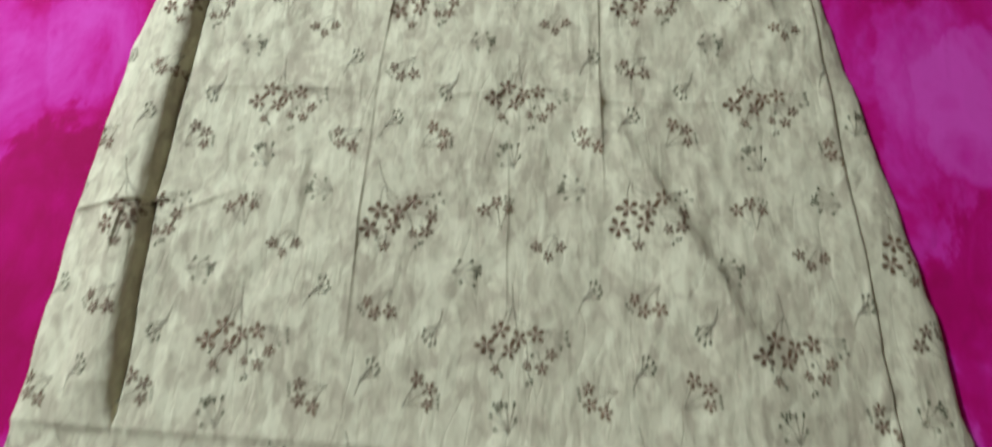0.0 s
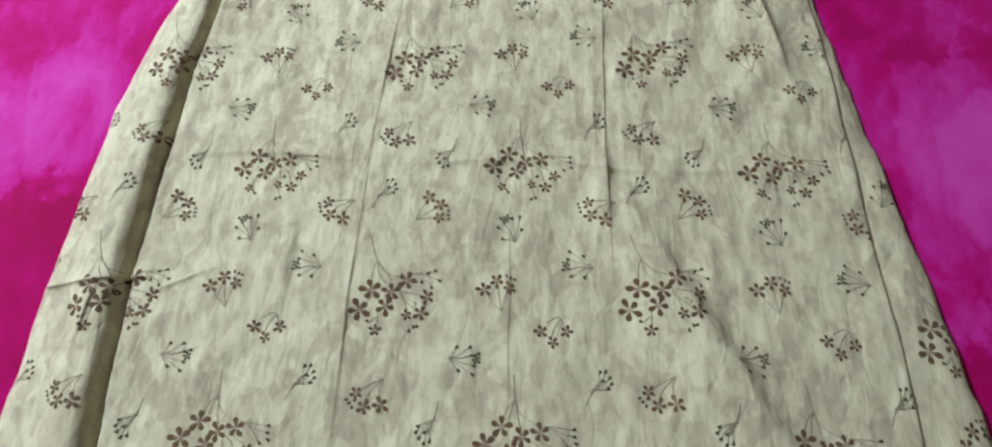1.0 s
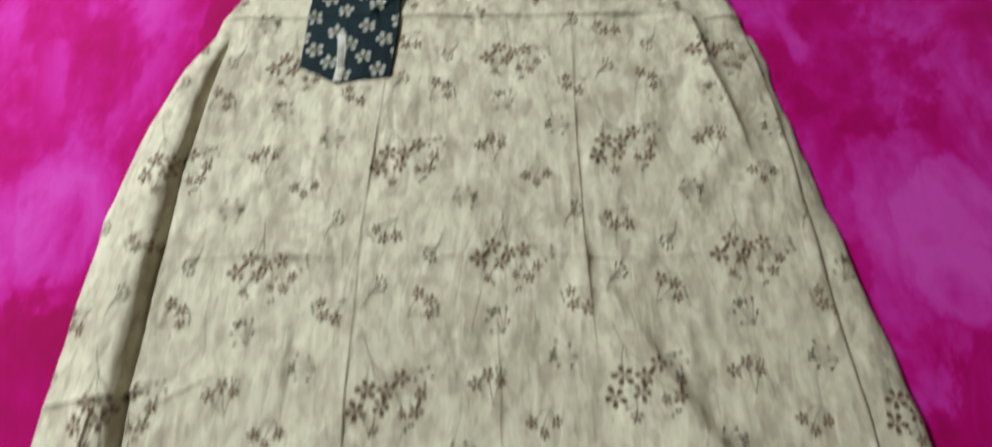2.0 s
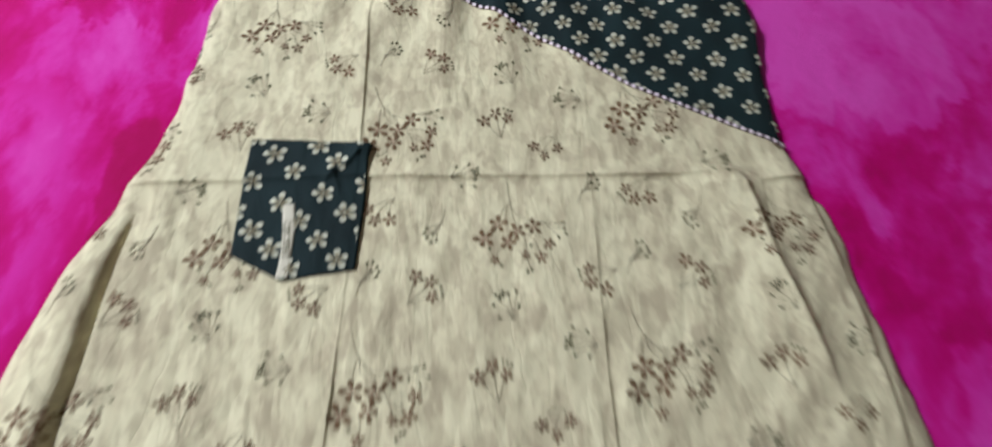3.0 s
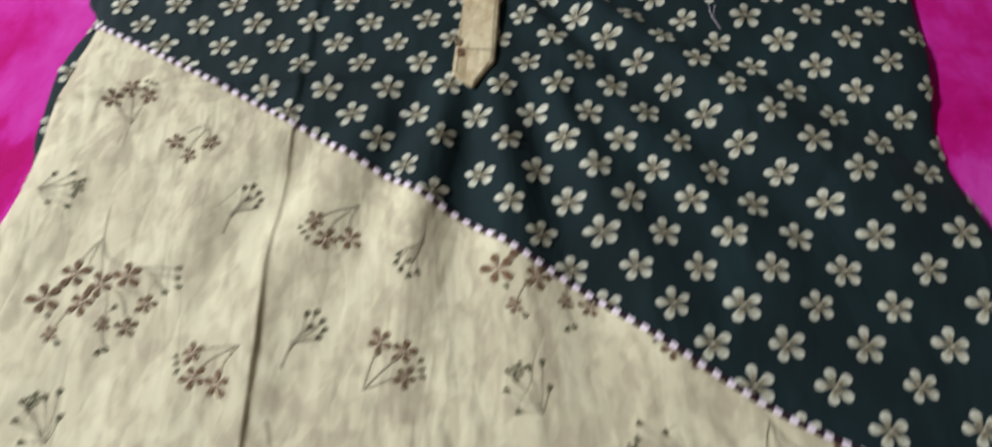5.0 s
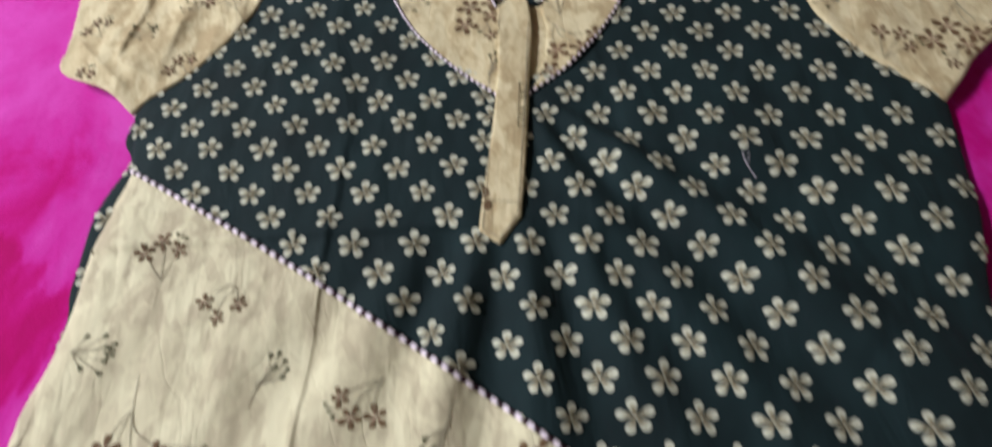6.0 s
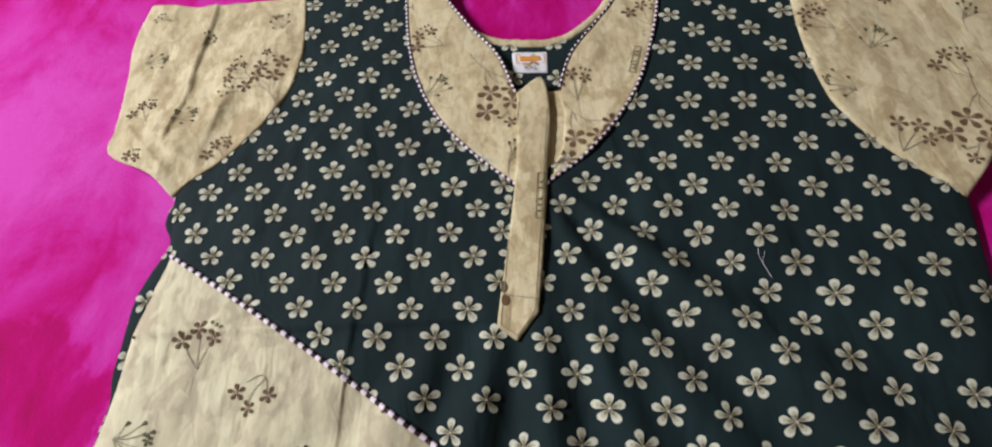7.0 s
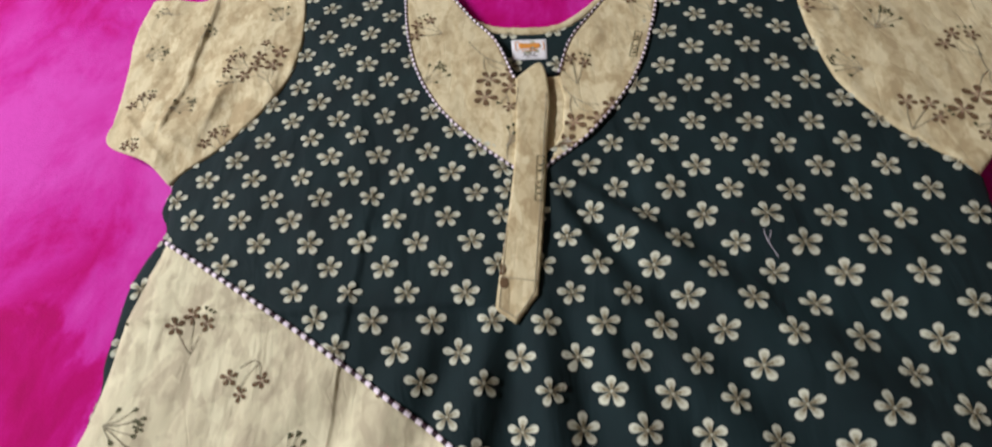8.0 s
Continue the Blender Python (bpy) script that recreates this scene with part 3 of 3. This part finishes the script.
def cord(name, points, shape, level, radius, pitch, parent, label):
    """A twisted two-coloured piping laid along a curve."""
    c = np.array(points)
    run = np.concatenate([[0], np.cumsum(np.linalg.norm(np.diff(c, axis=0), axis=1))])
    n = int(run[-1] / (pitch / 4))
    at = np.linspace(0, run[-1], n)
    x, y = np.interp(at, run, c[:, 0]), np.interp(at, run, c[:, 1])
    z = level + shape(x, y)
    tx, ty = np.gradient(x), np.gradient(y)
    ln = np.hypot(tx, ty)
    nx, ny = -ty / ln, tx / ln
    verts, faces, slots, k = [], [], [], 8
    for i in range(n):
        r = radius * (0.92 if (i % 4) < 2 else 1.04)
        for q in range(k):
            a = 2 * math.pi * q / k
            verts.append((x[i] + nx[i] * r * math.cos(a), y[i] + ny[i] * r * math.cos(a), z[i] + r * math.sin(a)))
    for i in range(n - 1):
        for q in range(k):
            faces.append([i * k + q, i * k + (q + 1) % k, (i + 1) * k + (q + 1) % k, (i + 1) * k + q])
            slots.append(1 if (i % 4) < 2 else 0)
    return part(name, finish(name, verts, faces, [WHITE, MAROON], slots), parent, label)


# ---- setting ----
def slab(name, x0, y0, z0, x1, y1, z1, mat):
    bm = bmesh.new()
    bmesh.ops.create_cube(bm, size=1)
    for v in bm.verts:
        v.co = ((x0, x1)[v.co.x > 0], (y0, y1)[v.co.y > 0], (z0, z1)[v.co.z > 0])
    mesh = bpy.data.meshes.new(name)
    bm.to_mesh(mesh)
    mesh.materials.append(mat)
    return tagged(new(name, mesh), kind="structure")


slab("floor", -2.2, -2.4, -0.2, 2.2, 2.4, -0.045, CONCRETE)
# walls and ceiling out of view, added to close in the lamp's bounce
slab("unseen_wall_west", -2.3, -2.4, -0.045, -2.2, 2.4, 2.55, WALL)
slab("unseen_wall_east", 2.2, -2.4, -0.045, 2.3, 2.4, 2.55, WALL)
slab("unseen_wall_south", -2.2, -2.5, -0.045, 2.2, -2.4, 2.55, WALL)
slab("unseen_wall_north", -2.2, 2.4, -0.045, 2.2, 2.5, 2.55, WALL)
slab("unseen_ceiling", -2.2, -2.4, 2.55, 2.2, 2.4, 2.65, WALL)


def blanket_lie(x, y):
    return 0.002 * lattice_noise(x * 3 + 7, y * 3) + 0.0007 * lattice_noise(x * 14, y * 11)


BLANKET = -0.0135
blanket = new("blanket")
tagged(blanket, "magenta plush blanket with brushed pile, spread flat", "blanket")
edge = [(-1.2, -1.4), (1.3, -1.4), (1.3, 1.5), (-1.2, 1.5)]
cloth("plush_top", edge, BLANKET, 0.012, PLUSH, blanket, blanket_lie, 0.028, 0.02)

# ---- the nightgown ----
gown = new("nightgown")
tagged(gown, "cream floral cotton nightgown with navy flowered yoke on magenta blanket", "nightgown")

def wavering(curve, size, tempo, seed):
    """A hand-laid edge: a curve shaken sideways a little."""
    c = np.array(curve)
    keep = np.clip(np.minimum(np.arange(len(c)), len(c) - 1 - np.arange(len(c))) / 4, 0, 1)
    c[:, 0] += size * keep * lattice_noise(c[:, 1] * tempo + seed, c[:, 1] * 0 + seed)
    return [tuple(q) for q in c]


front = wavering(spline(LEFT), 0.0035, 32, 3) + spline(SEAM)[1:] + wavering(spline(RIGHT)[::-1], 0.0015, 20, 9)[1:]
back_lower = wavering(spline(side_turn[1:]), 0.004, 36, 5) + [(0.3, 0.0), (0.3, -0.78)]
cloth("back_skirt", back_lower, -0.0034, 0.004, CREAM, gown, drape, 0.002, 0.005, "cream floral underside of the skirt")
side_sprays = moved(cluster(), (0.473, -0.490), 0.1) + moved(trio(), (0.464, -0.575), 0.4) + moved(bud_fan(), (0.45, -0.645), 0.6) + moved(bud_fan(), (0.438, -0.35), 1.2) + moved(trio(), (0.45, -0.72), 0.8)
printed("skirt_lining_print", side_sprays, back_lower, -0.0034, [BROWN, ROSE, STEM, BUD], gown, drape, 0.003)
back_upper = wavering(spline([(-0.262, 0.13), (-0.254, 0.2), (-0.243, 0.265), (-0.243, 0.32), (-0.247, 0.37), (-0.246, 0.4), (-0.232, 0.44), (-0.24, 0.485), (-0.2, 0.6), (-0.06, 0.70)]), 0.0025, 45, 2) + spline([(0.0, 0.73), (0.012, 0.695), (0.049, 0.655), (0.09, 0.644), (0.134, 0.645), (0.174, 0.68), (0.2, 0.71)])[1:] + [(0.33, 0.66), (0.405, 0.44), (0.378, 0.29), (0.37, 0.14), (0.36, 0.12)]
cloth("back_yoke", back_upper, -0.0075, 0.004, NAVY, gown, flat_lie, 0.002, 0.004, "navy flowered back of the yoke")
printed("back_yoke_print", daisies((-0.28, 0.1, 0.43, 0.74), (-0.19, 0.48)), back_upper, -0.0075, DAISY, gown, flat_lie)
cloth("front_skirt", front, 0.0, 0.0022, CREAM, gown, drape, 0.0018, 0.004, "cream crinkled cotton with brown flower sprays", (((-0.36, -0.28), (-0.105, -0.045), (0.054, 0.062), (0.154, 0.184)), ((-0.012, 0.035), (-0.468, -0.44))))
printed("front_skirt_print", floral((-0.45, -0.82, 0.45, 0.45), (-0.046, -0.464)), front, 0.0, [BROWN, ROSE, STEM, BUD], gown, drape)
yoke = spline(SEAM) + spline(SIDE_R)[1:] + spline([(0.421, 0.439), (0.396, 0.49), (0.372, 0.54), (0.366, 0.6), (0.37, 0.66), (0.374, 0.708)])[1:] + [(0.244, 0.738)] + spline([(0.222, 0.72), (0.205, 0.63), (0.18, 0.57), (0.14, 0.52), (0.1, 0.488), (0.08, 0.486), (0.032, 0.535), (0.001, 0.588), (-0.015, 0.645), (-0.022, 0.72)]) + [(-0.034, 0.764)] + spline([(-0.162, 0.733), (-0.156, 0.645), (-0.17, 0.585), (-0.203, 0.538), (-0.237, 0.488)]) + spline(SIDE_L)[1:-1]
cloth("front_yoke", yoke, 0.0005, 0.0024, NAVY, gown, drape, 0.003, 0.004, "navy cotton with cream five-petalled flowers")
printed("front_yoke_print", yoke_daisies(), yoke, 0.0005, DAISY, gown, drape)

sleeve_l = spline(ARM_L) + spline([(-0.237, 0.488), (-0.262, 0.512), (-0.307, 0.534), (-0.317, 0.548), (-0.316, 0.566), (-0.322, 0.62), (-0.331, 0.68), (-0.325, 0.738)])[1:] + spline([(-0.325, 0.738), (-0.27, 0.731), (-0.2, 0.733), (-0.146, 0.737)])[1:-1]
sleeve_r = spline(ARM_R) + [(0.41, 0.735), (0.54, 0.71)] + spline([(0.555, 0.6), (0.52, 0.53), (0.459, 0.479), (0.445, 0.465), (0.421, 0.439)])[:-1]


yoke_field = inside(yoke)


def sewn(own):
    """The sleeve's own lie, led over to the yoke's along the armhole."""
    def lie(x, y):
        w = np.clip((yoke_field(x, y) + 0.025) / 0.028, 0, 1)
        return own(x, y) * (1 - w) + drape(x, y) * w + 0.0024 * (1 - w)
    return lie


def sleeve_lie(x, y):
    z = flat_lie(x, y) + 0.003 * lattice_noise(x * 16 + 4, y * 11) + 0.0012 * lattice_noise(x * 48, y * 30 + 5)
    d = x - np.interp(y, [0.54, 0.62, 0.714], [-0.254, -0.2495, -0.246]) + 0.0015 * np.sin(y * 60)
    z = z + 0.0036 * between(y, 0.525, 0.75, 0.03) * ridge(d, 0.025, 0.0016)
    d = (x + 0.254) * 0.504 + (y - 0.54) * 0.863
    z = z + 0.0045 * between(x, -0.262, -0.205, 0.01) * ridge(-d, 0.012, 0.002)
    d = (x + 0.214) * 0.97 - (y - 0.55) * 0.2
    z = z + 0.005 * between(y, 0.515, 0.60, 0.02) * ridge(d, 0.016, 0.006)
    d = (x + 0.25) * 0.7 + (y - 0.518) * 0.7
    return z + 0.003 * between(x, -0.31, -0.24, 0.01) * ridge(d, 0.008, 0.004)


def sleeve_r_lie(x, y):
    return flat_lie(x, y) + 0.002 * lattice_noise(x * 16 + 4, y * 12 + 8)


left_lie, right_lie = sewn(sleeve_lie), sewn(sleeve_r_lie)
left_sprays, right_sprays = [], []
for fn, x, y, turn in ((cluster, -0.182, 0.626, 3.3), (bud_fan, -0.167, 0.695, 2.0), (sprig, -0.248, 0.676, 0.3), (bud_fan, -0.297, 0.652, 0.2), (trio, -0.291, 0.588, 0.35), (bud_fan, -0.243, 0.574, 0.4), (trio, -0.201, 0.535, 0.5), (trio, -0.288, 0.527, 0.2), (sprig, -0.3, 0.71, 2.0)):
    left_sprays += moved(fn(), (x, y), turn, 0.82)
for fn, x, y, turn in ((cluster, 0.462, 0.487, -0.5), (trio, 0.458, 0.568, 0.2), (trio, 0.402, 0.498, -0.9), (bud_fan, 0.362, 0.553, 2.6), (bud_fan, 0.408, 0.599, 0.9), (trio, 0.362, 0.632, 0.6), (sprig, 0.49, 0.62, 0.2), (cluster, 0.44, 0.68, 0.3)):
    right_sprays += moved(fn(), (x, y), turn)
sleeve = cloth("sleeve", sleeve_l, 0.0024, 0.0015, SLEEVE, gown, left_lie, 0.002, 0.0015, "short cream sleeve with a folded crease")
printed("sleeve_print", left_sprays, sleeve_l, 0.0024, [BROWN, ROSE, STEM, BUD], sleeve, left_lie)
sleeve = cloth("sleeve", sleeve_r, 0.0024, 0.003, SLEEVE, gown, right_lie, 0.002, 0.0015, "short cream sleeve lying open")
printed("sleeve_print", right_sprays, sleeve_r, 0.0024, [BROWN, ROSE, STEM, BUD], sleeve, right_lie)

# bib with a slit, and the facing under it
bib_poly = spline(BIB)[:-1] + [(0.236, 0.748), (0.2, 0.752)] + spline(NECK_R)[::-1][1:] + [(0.1245, 0.545), (0.120, 0.512), (0.106, 0.4785), (0.096, 0.485), (0.092, 0.52), (0.09, 0.572)] + spline(NECK_L)[::-1] + [(-0.034, 0.764)]


def bib_lie(x, y):
    return drape(x, y) * 0.5 + 0.0012 * lattice_noise(x * 40, y * 14)


facing = [(0.07, 0.575), (0.131, 0.575), (0.130, 0.52), (0.112, 0.472), (0.07, 0.48)]
cloth("facing", facing, -0.0008, 0.003, SLEEVE, gown, flat_lie, 0.001, 0.002)
bib = cloth("bib", bib_poly, 0.0020, 0.0025, SLEEVE, gown, bib_lie, 0.002, 0.0015, "cream U-shaped bib round the neckline")
bib_motifs = moved(cluster(), (0.083, 0.571), 0.25) + moved(cluster(), (0.155, 0.510), 0.1) + moved(trio((0.002, -0.024)), (0.135, 0.584)) + moved(trio(), (-0.008, 0.652), 0.9) + moved(bud_fan(), (0.004, 0.588), 0.8) + moved(sprig(), (0.075, 0.505), 0.3) + moved(trio(), (0.212, 0.665))
printed("bib_print", bib_motifs, bib_poly, 0.0020, [BROWN, ROSE, STEM, BUD], bib, bib_lie)
cord("bib_piping", spline(BIB, 12), bib_lie, 0.0024, 0.0013, 0.0063, gown, "white and maroon twisted piping")
cord("neck_piping", spline(NECK_L, 12), bib_lie, 0.0024, 0.0012, 0.0063, gown, "white and maroon twisted piping")
cord("neck_piping", spline(NECK_R, 12), bib_lie, 0.0024, 0.0012, 0.0063, gown, "white and maroon twisted piping")
cord("seam_piping", spline(SEAM, 12), drape, 0.0016, 0.0019, 0.0088, gown, "white and maroon twisted piping")

band_low = [(0.0, 0.735), (0.014, 0.692), (0.049, 0.653), (0.09, 0.640), (0.134, 0.642), (0.176, 0.677), (0.198, 0.72)]
band_high = [(0.008, 0.738), (0.022, 0.697), (0.054, 0.661), (0.09, 0.650), (0.131, 0.651), (0.169, 0.683), (0.188, 0.72)]
cloth("neck_band", spline(band_low) + spline(band_high)[::-1], -0.0058, 0.002, SLEEVE, gown, flat_lie, 0.003, 0.004, "cream binding round the back neck")

placket_poly = spline([(0.082, 0.572), (0.106, 0.588), (0.1115, 0.548), (0.106, 0.5), (0.102, 0.46), (0.096, 0.41), (0.0895, 0.364)], 4) + [(0.073, 0.3445), (0.0585, 0.355)] + spline([(0.062, 0.38), (0.072, 0.442), (0.079, 0.5), (0.082, 0.565)], 4)


def placket_lie(x, y):
    return drape(x, y) * 0.4 + 0.0007 * lattice_noise(x * 60, y * 25)


placket = cloth("placket", placket_poly, 0.0052, 0.0016, SLEEVE, gown, placket_lie, 0.0022, 0.0012, "cream pointed button placket")
for a, b in (((0.0835, 0.56), (0.0615, 0.356)), ((0.1085, 0.55), (0.087, 0.366)), ((0.0635, 0.379), (0.0905, 0.374)), ((0.0615, 0.356), (0.073, 0.348)), ((0.073, 0.348), (0.087, 0.366))):
    rows = [(2, p) for _, p in stalk([a, ((a[0] + b[0]) / 2 + 0.0006, (a[1] + b[1]) / 2), b], 0.0003)]
    printed("stitching", rows, placket_poly, 0.0052, [BROWN, ROSE, STEM, BUD], placket, placket_lie, 0.0002)


def boxed_bars(at, way, long, wide, gap=0.0):
    """An unreadable line of small print in a thin frame, as plain bars."""
    c, s = math.cos(way), math.sin(way)
    quad = lambda u0, v0, u1, v1: (3, [(at[0] + c * u - s * v, at[1] + s * u + c * v) for u, v in ((u0, v0), (u1, v0), (u1, v1), (u0, v1))])
    t = 0.0006
    out = [quad(0, 0, long, t), quad(0, wide - t, long, wide), quad(0, 0, t, wide), quad(long - t, 0, long, wide)]
    for i in range(6):
        if i != 3:
            u = long * (0.14 + 0.125 * i)
            out += [quad(u, wide * 0.25, u + long * 0.035, wide * 0.75), quad(u, wide * 0.25, u + long * 0.085, wide * 0.36)]
    return out


printed("print_box", boxed_bars((0.0985, 0.440), 1.47, 0.043, 0.0068), placket_poly, 0.0052, [BROWN, ROSE, STEM, BUD], placket, placket_lie, 0.0)
printed("print_box", boxed_bars((0.193, 0.585), 1.25, 0.034, 0.0065), bib_poly, 0.0020, [BROWN, ROSE, STEM, BUD], bib, bib_lie, 0.0)

edge_flower = [(0, [(cx + 0.0032 * math.cos(k * 0.7), cy + 0.0046 * math.sin(k * 0.7)) for k in range(9)]) for cx, cy in ((0.0655, 0.3745), (0.0640, 0.3850))]
printed("edge_flower_print", edge_flower, placket_poly, 0.0052, [BROWN, ROSE, STEM, BUD], placket, placket_lie, 0.0)

# pocket with a hanging tape
pocket_poly = [(-0.179, 0.0745), (-0.12, 0.069), (-0.0520, 0.0605), (-0.0565, 0.044), (-0.059, 0.0), (-0.067, -0.074), (-0.1, -0.077), (-0.138, -0.0805), (-0.162, -0.066), (-0.187, -0.052), (-0.184, 0.01)]


def pocket_lie(x, y):
    """The pocket follows the skirt, with a crumpled upper corner and a crease that runs from it."""
    z = drape(x, y) * 0.75 + 0.0012 * np.exp(-(((x + 0.12) / 0.05) ** 2 + (y / 0.06) ** 2)) + 0.0035 * np.exp(-(((x + 0.06) / 0.012) ** 2 + ((y - 0.055) / 0.018) ** 2))
    run, off = -0.75 * (x + 0.056) - 0.66 * (y - 0.058), 0.66 * (x + 0.056) - 0.75 * (y - 0.058)
    z = z + 0.0035 * between(run, 0.0, 0.062, 0.015) * ridge(off + 0.001 * np.sin(run * 160), 0.008, 0.002)
    return z + 0.0022 * between(y, 0.0, 0.05, 0.015) * ridge(x + 0.088 + 0.25 * (y - 0.02), 0.006, 0.002)


pocket = cloth("pocket", pocket_poly, 0.0025, 0.0014, NAVY, gown, pocket_lie, 0.002, 0.0015, "navy flowered patch pocket with pointed base")
printed("pocket_print", daisies((-0.2, -0.1, -0.04, 0.09), (-0.1425, -0.001), (0.0455, 0.0065), (0.0196, -0.0208), 0.0122, 0.1, (-0.016, 0.007)), pocket_poly, 0.0025, DAISY, pocket, pocket_lie)
tape_poly = spline([(-0.1405, -0.003), (-0.138, -0.03), (-0.1385, -0.06), (-0.1415, -0.078)], 4) + spline([(-0.129, -0.078), (-0.1275, -0.05), (-0.1265, -0.03), (-0.128, -0.003)], 4)
tape = cloth("tape", tape_poly, 0.0036, 0.002, TAPE, pocket, pocket_lie, 0.001, 0.001, "cream woven tape strip")
printed("print_box", boxed_bars((-0.1298, -0.058), 1.6, 0.036, 0.006), tape_poly, 0.0036, [BROWN, ROSE, STEM, BUD], tape, pocket_lie, 0.0)

# neck tag
tag_poly = [(0.0795, 0.634), (0.1145, 0.6305), (0.1135, 0.604), (0.0800, 0.607)]
tag = cloth("size_tag", tag_poly, -0.0066, 0.002, TAGWHITE, gown, flat_lie, 0.0008, 0.001, "white woven size tag with orange emblem")
plate = spline([(0.0865, 0.6265), (0.0875, 0.6275), (0.097, 0.6262), (0.1065, 0.6257), (0.107, 0.6195), (0.097, 0.6198), (0.087, 0.6205)], 3)
cloth("emblem", plate, -0.0061, 0.0012, ORANGE, tag, flat_lie, 0.0004, 0.0008, "plain orange emblem")
border = []
for x0, y0, x1, y1 in ((0.0835, 0.6288, 0.0875, 0.6294), (0.0832, 0.6185, 0.0838, 0.6290), (0.1088, 0.6262, 0.1115, 0.6268), (0.1108, 0.6160, 0.1114, 0.6265), (0.0838, 0.6180, 0.0868, 0.6186), (0.1085, 0.6158, 0.1112, 0.6164), (0.089, 0.6160, 0.105, 0.6172)):
    border.append((0, [(x0, y0), (x1, y0), (x1, y1), (x0, y1)]))
printed("tag_border", border, tag_poly, -0.0066, [ORANGE, INK], tag, flat_lie, 0.0)
words = bpy.data.curves.new("size_letters", "FONT")
words.body, words.size, words.align_x = "XXL", 0.0075, "CENTER"
words.materials.append(INK)
letters = part("size_letters", words, tag, "dark size letters")
letters.matrix_world = pose(0.0968, 0.6073, -0.0052, 0, 0, -4)

# a loose thread on the yoke
bm_path = spline([(0.2545, 0.404, 0), (0.2545, 0.399, 0), (0.256, 0.394, 0), (0.258, 0.389, 0), (0.2605, 0.383, 0)], 5)
hook = spline([(0.256, 0.394, 0), (0.2575, 0.398, 0), (0.2585, 0.402, 0)], 5)
thread = new("loose_thread")
tagged(thread, "short pale lilac loose thread lying on the navy yoke", "thread")
for run in (bm_path, hook):
    verts, faces = [], []
    for i, q in enumerate(run):
        z = 0.0005 + 0.0022 + float(drape(np.array([q[0]]), np.array([q[1]]))[0])
        for k in range(6):
            a = k * math.pi / 3
            verts.append((q[0] + 0.00014 * math.cos(a), q[1] + 0.0001 * math.cos(a), z + 0.0002 * math.sin(a)))
        if i:
            faces += [[(i - 1) * 6 + k, (i - 1) * 6 + (k + 1) % 6, i * 6 + (k + 1) % 6, i * 6 + k] for k in range(6)]
    part("strand", finish("strand", verts, faces, [WHITE]), thread)
